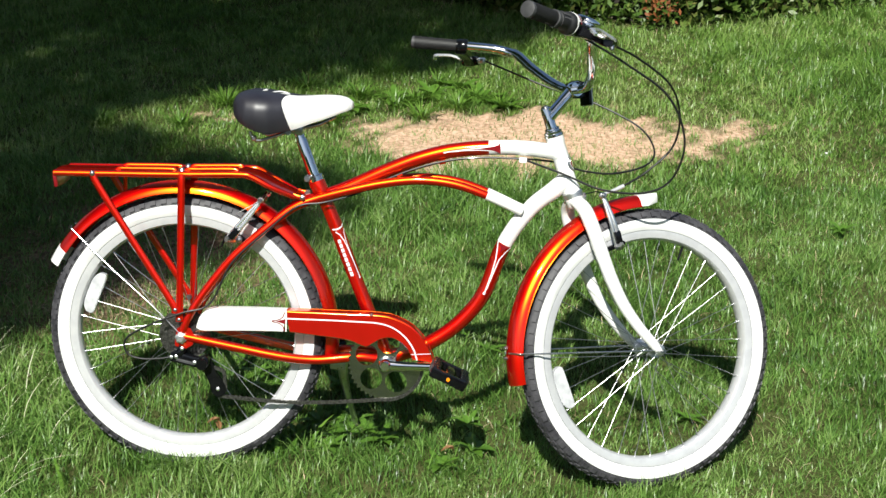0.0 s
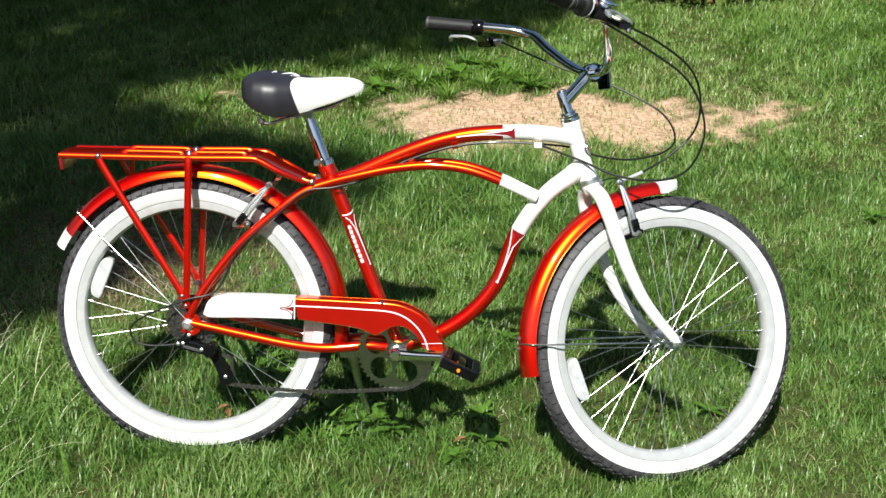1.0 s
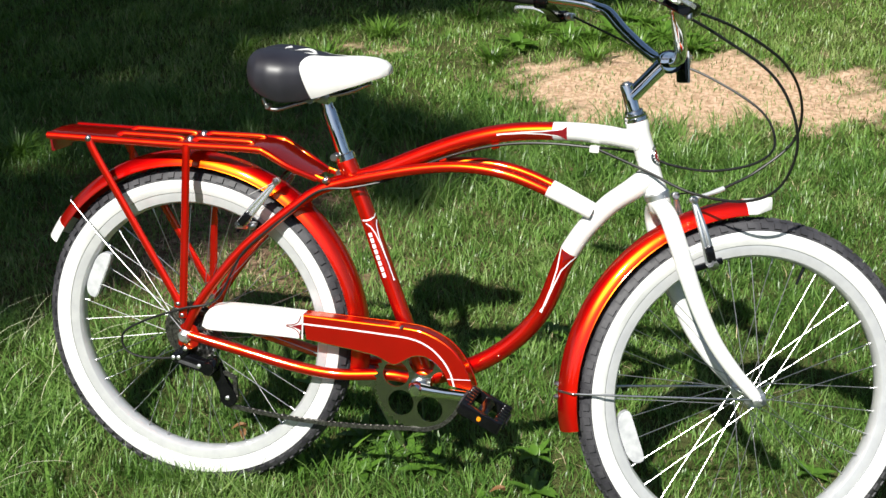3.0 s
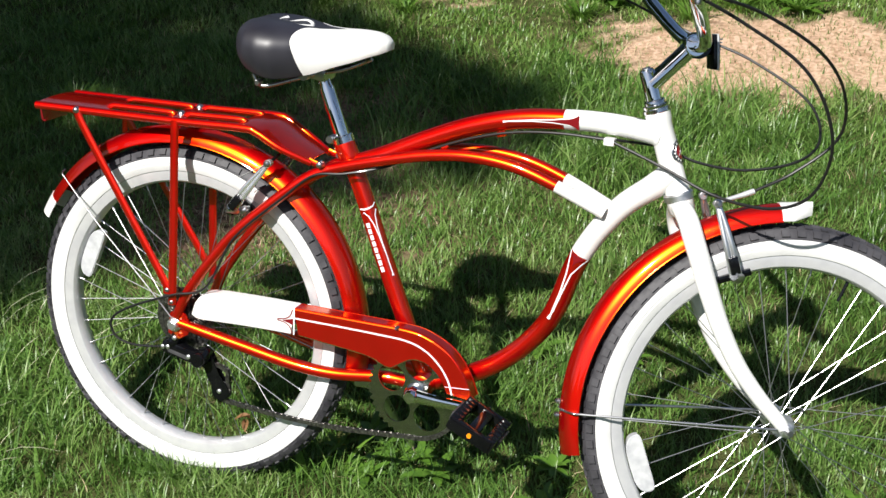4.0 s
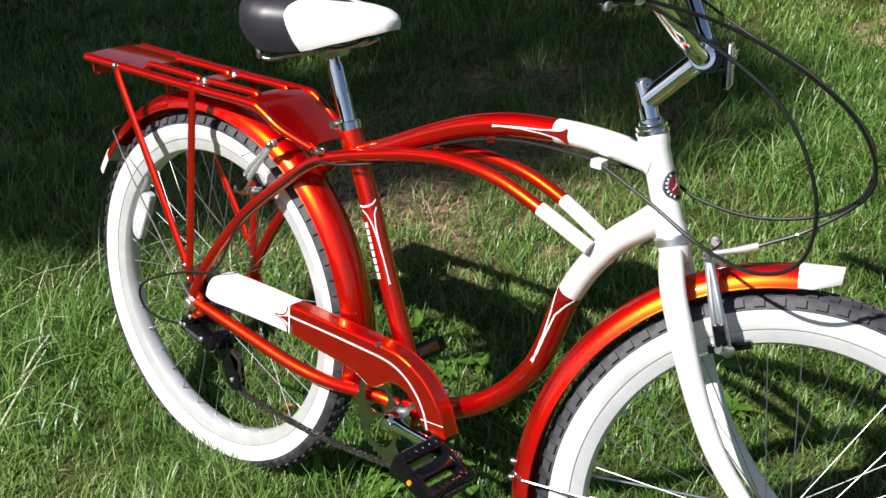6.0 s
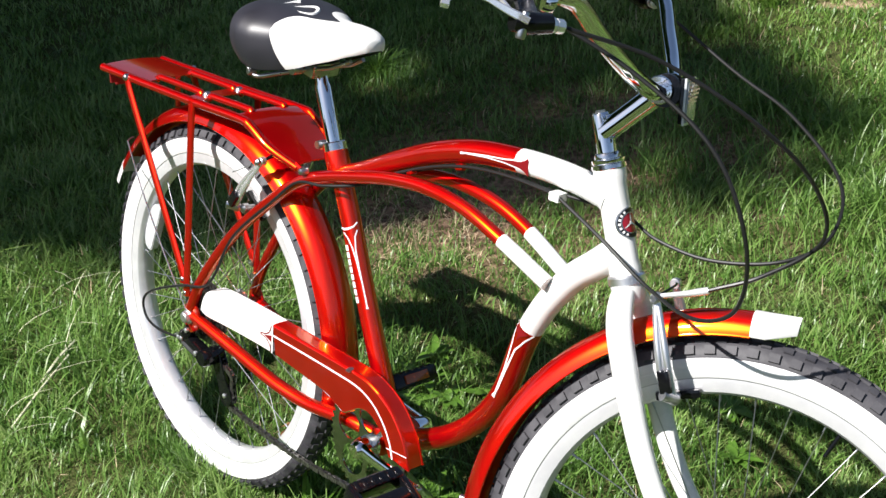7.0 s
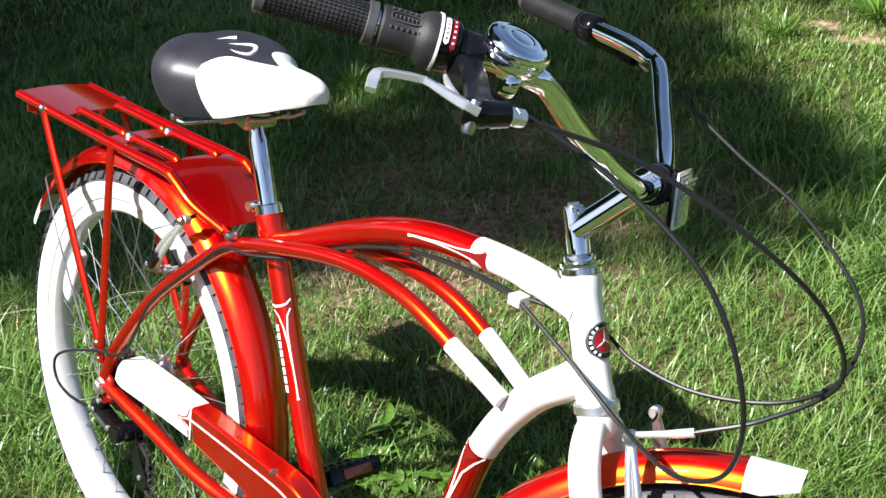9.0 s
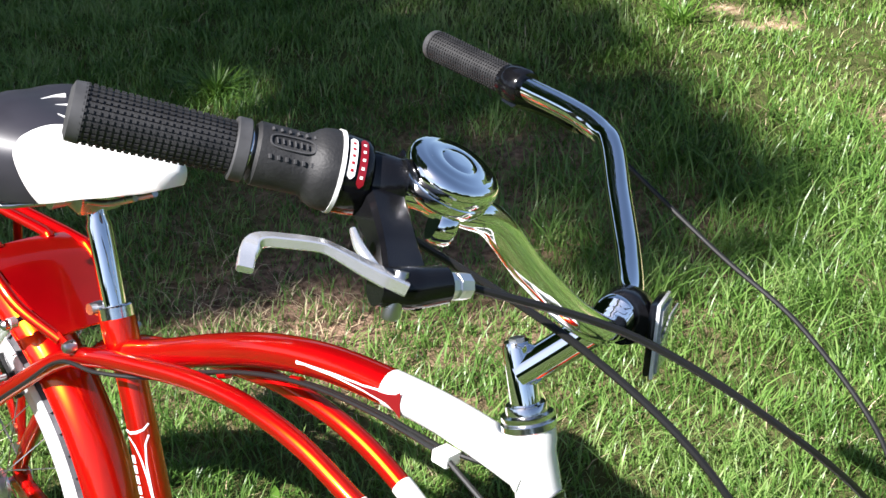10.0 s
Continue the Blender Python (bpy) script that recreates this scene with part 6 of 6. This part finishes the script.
weed_a = weed(9)
WEEDS = [(0.62, 0.02), (0.70, 0.10), (0.52, 0.60), (0.62, 0.72), (0.46, 0.52), (0.35, 0.14), (0.34, 0.08), (0.42, 0.16), (0.25, 0.14), (0.30, 0.20), (0.38, 0.21), (0.47, 0.12), (0.68, 0.22), (0.19, 0.41), (0.10, 0.43), (0.14, 0.36), (0.24, 0.47), (0.05, 0.50), (0.33, 0.38), (0.72, 0.62), (1.25, 0.30), (0.40, 2.95), (0.25, 2.86), (0.62, 2.92), (0.72, 2.80), (0.52, 3.05), (0.08, 2.72), (1.45, 0.75), (1.9, 1.6)]
for i, (x, y) in enumerate(WEEDS):
    sc = 1.25 if y > 2.2 else random.uniform(0.45, 0.75)
    m = Matrix.Translation((x, y, float(soil(x, y)) + 0.012)) @ Matrix.Rotation(random.uniform(0, 6.28), 4, "Z") @ Matrix.Scale(sc, 4)
    if i == 0:
        weed_a.matrix_basis = m
    else:
        o = copy_thing(weed_a, Matrix())
        o.matrix_basis = m

# one white clover head in the lawn
head = bmesh.new()
for i in range(16):
    d = Vector((random.uniform(-1, 1), random.uniform(-1, 1), random.uniform(-0.2, 1))).normalized()
    rod(Vector((0, 0, 0.050)), Vector((0, 0, 0.050)) + d * 0.006, 0.0017, 0.0008, 6, head)
clover = new("clover_flower", mesh_of("clover_flower", head, white_line))
clover.matrix_basis = Matrix.Translation((1.964, 2.253, float(soil(1.964, 2.253))))
tagged(clover, "small white clover flower in the lawn", "flower")
part("stem", rod((0, 0, 0.0), (0, 0, 0.050), 0.0012, segs=6), weed_mat, clover)


# fallen leaves
def fallen(x, y, turn_):
    bm = bmesh.new()
    rows = []
    for i in range(6):
        f = i / 5
        w_ = 0.015 * math.sin(math.pi * (0.06 + 0.9 * f))
        rows.append([bm.verts.new((0.032 * f, s * w_ / 2, 0.004 + 0.006 * math.sin(3 * f) + 0.010 * abs(s) * f)) for s in (-1, 0, 1)])
    for a, b_ in zip(rows, rows[1:]):
        bm.faces.new((a[0], a[1], b_[1], b_[0]))
        bm.faces.new((a[1], a[2], b_[2], b_[1]))
    ob = new("fallen_leaf", mesh_of("fallen_leaf", bm, dead_leaf, 80))
    ob.matrix_basis = Matrix.Translation((x, y, float(soil(x, y)) + 0.03)) @ Matrix.Rotation(turn_, 4, "Z")
    return tagged(ob, "dry brown leaf lying in the grass", "leaf", "fallen leaves")


for x, y, t_ in ((0.02, 0.13, 0.4), (0.06, 0.10, 2.0), (0.36, -0.33, 1.2), (0.33, -0.30, 3.0), (0.62, 0.05, 0.3)):
    fallen(x, y, t_)


# ---- hedge behind the lawn ----
def leaf_cloud(count, centre_fn, size, spread=0.6):
    """Many small folded leaves."""
    c = centre_fn(count)
    k = len(c)
    d = rng.normal(size=(k, 3))
    d /= np.linalg.norm(d, axis=1)[:, None]
    u = np.cross(d, rng.normal(size=(k, 3)))
    u /= np.linalg.norm(u, axis=1)[:, None]
    s = size * rng.uniform(0.6, 1.4, k)[:, None]
    V = np.stack([c - d * s, c + u * s * 0.42, c + d * s, c - u * s * 0.42], 1).reshape(-1, 3)
    F = np.arange(k * 4).reshape(-1, 4)
    return V, F


def hedge_points(count):
    x = rng.uniform(-4.5, 6.5, count)
    h = np.where(rng.random(count) < 0.65, rng.uniform(0.01, 0.5, count), rng.uniform(0.4, 1.5, count))
    front = hedge_line(x) + 0.03 * np.sin(6.1 * x + 1)
    depth = np.abs(rng.normal(0, 0.16, count)) + 0.10 * np.sin(5 * x + 4 * h) - 0.10 * np.minimum(h, 0.6)
    y = front + depth
    return np.stack([x, y, SLOPE * y + h], -1)


V, F = leaf_cloud(60000, hedge_points, 0.026)
me = raw_mesh("hedge", V, F)
me.materials.append(hedge_mat)
hedge = tagged(new("hedge", me), "dense green hedge behind the lawn", "hedge", kind="stuff")
# closed sheet behind the leaves, coloured dark as the hedge's shaded inside
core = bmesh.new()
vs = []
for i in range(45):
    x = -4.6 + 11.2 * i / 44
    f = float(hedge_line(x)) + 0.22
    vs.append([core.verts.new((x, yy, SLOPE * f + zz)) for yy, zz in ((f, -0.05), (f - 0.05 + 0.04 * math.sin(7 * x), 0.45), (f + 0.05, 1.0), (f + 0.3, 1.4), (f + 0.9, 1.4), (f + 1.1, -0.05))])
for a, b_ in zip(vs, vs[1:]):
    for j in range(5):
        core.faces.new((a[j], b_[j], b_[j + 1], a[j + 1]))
part("hedge_core", core, hedge_dark, hedge, "closed dark sheet standing in for the shade inside the hedge")
V, F = leaf_cloud(60, lambda k: np.stack([rng.normal(1.46, 0.045, k), 4.03 + rng.uniform(-0.04, 0.08, k), SLOPE * 4.05 + rng.uniform(0.06, 0.20, k)], -1), 0.016)
me = raw_mesh("withered_leaves", V, F)
me.materials.append(rust_leaf)
ob = new("withered_leaves", me)
ob.parent = hedge
tagged(ob, "rust-coloured withered leaves in the hedge")


# ---- added ring of trees, never in view, that closes off the low sky ----
tv, tf = [], []
N_ = 160
for i in range(N_):
    a = 2 * math.pi * i / N_
    r_ = 19 + 2.0 * math.sin(3 * a + 1) + 1.2 * math.sin(11 * a)
    top_ = 3.8 + 1.1 * math.sin(4 * a + 2) + 0.9 * math.sin(13 * a) + 0.5 * math.sin(37 * a + 1)
    for k, (dr, hz) in enumerate(((0.6, -1.2), (0.0, 0.25), (-0.7, 0.55), (-0.2, 0.85), (1.2, 1.0))):
        rr_ = r_ + dr + 0.5 * math.sin(23 * a + 5 * k)
        tv.append((rr_ * math.cos(a), rr_ * math.sin(a), hz * top_ if hz > 0 else hz))
for i in range(N_):
    for k in range(4):
        p, q = i * 5 + k, ((i + 1) % N_) * 5 + k
        tf.append((p, q, q + 1, p + 1))
me = raw_mesh("backdrop", np.array(tv), np.array(tf))
me.materials.append(far_leaf)
me.shade_smooth()
tagged(new("backdrop", me), "added ring of dark green trees, out of view round the lawn", "trees", kind="structure")


# ---- the tree whose shade lies on the lawn ----
def shade_points(count):
    """Leaves of a crown, spread so that its shade covers the back of the lawn, and an added low layer."""
    gx = rng.uniform(-4.6, 1.2, count * 3)
    gy = rng.uniform(0.1, 9.0, count * 3)
    edge = np.interp(gy, [0.1, 0.30, 0.50, 0.70, 0.76, 0.85, 0.95, 1.05, 1.2, 1.4, 1.5, 1.65, 1.8, 1.95, 2.12, 2.3, 2.5, 2.8, 3.1, 3.4, 3.8, 4.2, 6.0], [-1.22, -0.85, -0.65, -0.57, -0.51, -0.44, -0.34, -0.19, -0.07, 0.03, 0.11, 0.17, 0.15, 0.06, -0.18, -0.50, -0.70, -0.45, 0.12, 0.60, 0.86, 1.00, 1.2])
    inside = edge - gx + 0.10 * fuzz(gx, gy, 4.0)
    gap = np.exp(-(((gx + 0.42) / 0.30) ** 2 + ((gy - 2.52) / 0.20) ** 2)) + np.exp(-(((gx + 1.35) / 0.35) ** 2 + ((gy - 2.7) / 0.12) ** 2)) * 0.35 + np.exp(-(((gx + 1.18) / 0.17) ** 2 + ((gy - 1.42) / 0.13) ** 2)) * 1.1
    ok = (inside > 0) & (rng.random(len(gx)) > np.clip(gap, 0, 0.95)) & (rng.random(len(gx)) < np.where((gy < 2.1) | (gy > 3.2), np.clip(0.30 + inside * 4.0, 0, 1), np.clip(0.12 + inside * 1.3, 0, 1)))
    gx, gy = gx[ok][:count], gy[ok][:count]
    h = 8.6 + rng.uniform(0, 2.4, len(gx)) + 0.25 * gx
    up = h / TO_SUN.z
    high = np.stack([gx + TO_SUN.x * up, gy + TO_SUN.y * up, SLOPE * gy + h], -1)
    # added low canopy, out of view: blocks sky light to deepen the shade
    k = int(count * 1.6)
    lx_, ly_ = rng.uniform(-7.5, -2.3, k), rng.uniform(-3.4, 6.5, k)
    ly_ = np.where(lx_ > -3.6, np.minimum(ly_, rng.uniform(-3.4, 1.6, k)), ly_)
    low = np.stack([lx_, ly_, SLOPE * ly_ + rng.uniform(3.3, 4.8, k)], -1)
    return np.concatenate([high, low])


V, F = leaf_cloud(24000, shade_points, 0.13)
me = raw_mesh("crown", V, F)
me.materials.append(tree_mat)
tree = new("shade_tree")
tagged(tree, "leafy tree that shades the back of the lawn, with an added low canopy", "tree")
tree.matrix_basis = Matrix.Translation((-6.5, -7.2, SLOPE * -6.0)) @ Matrix.Scale(1.55, 4)
ob = new("crown", me)
ob.parent = tree
ob.matrix_parent_inverse = tree.matrix_basis.inverted()
trunk = tube([(0, 0, -0.1), (0.05, 0.05, 1.2), (0.2, 0.1, 2.6), (0.7, 0.5, 4.2), (1.4, 1.0, 5.2)], [0.24, 0.20, 0.17, 0.13, 0.08], 16)
for e in ((3.2, 1.0, 5.4), (2.6, 3.2, 5.6), (0.2, 2.8, 5.3), (3.8, 2.4, 5.8)):
    tube([(0.4, 0.3, 3.4), (0.4 + (e[0] - 0.4) * 0.5, 0.3 + (e[1] - 0.3) * 0.5, 4.7), e], [0.09, 0.06, 0.02], 10, trunk)
part("trunk", trunk, bark, tree)
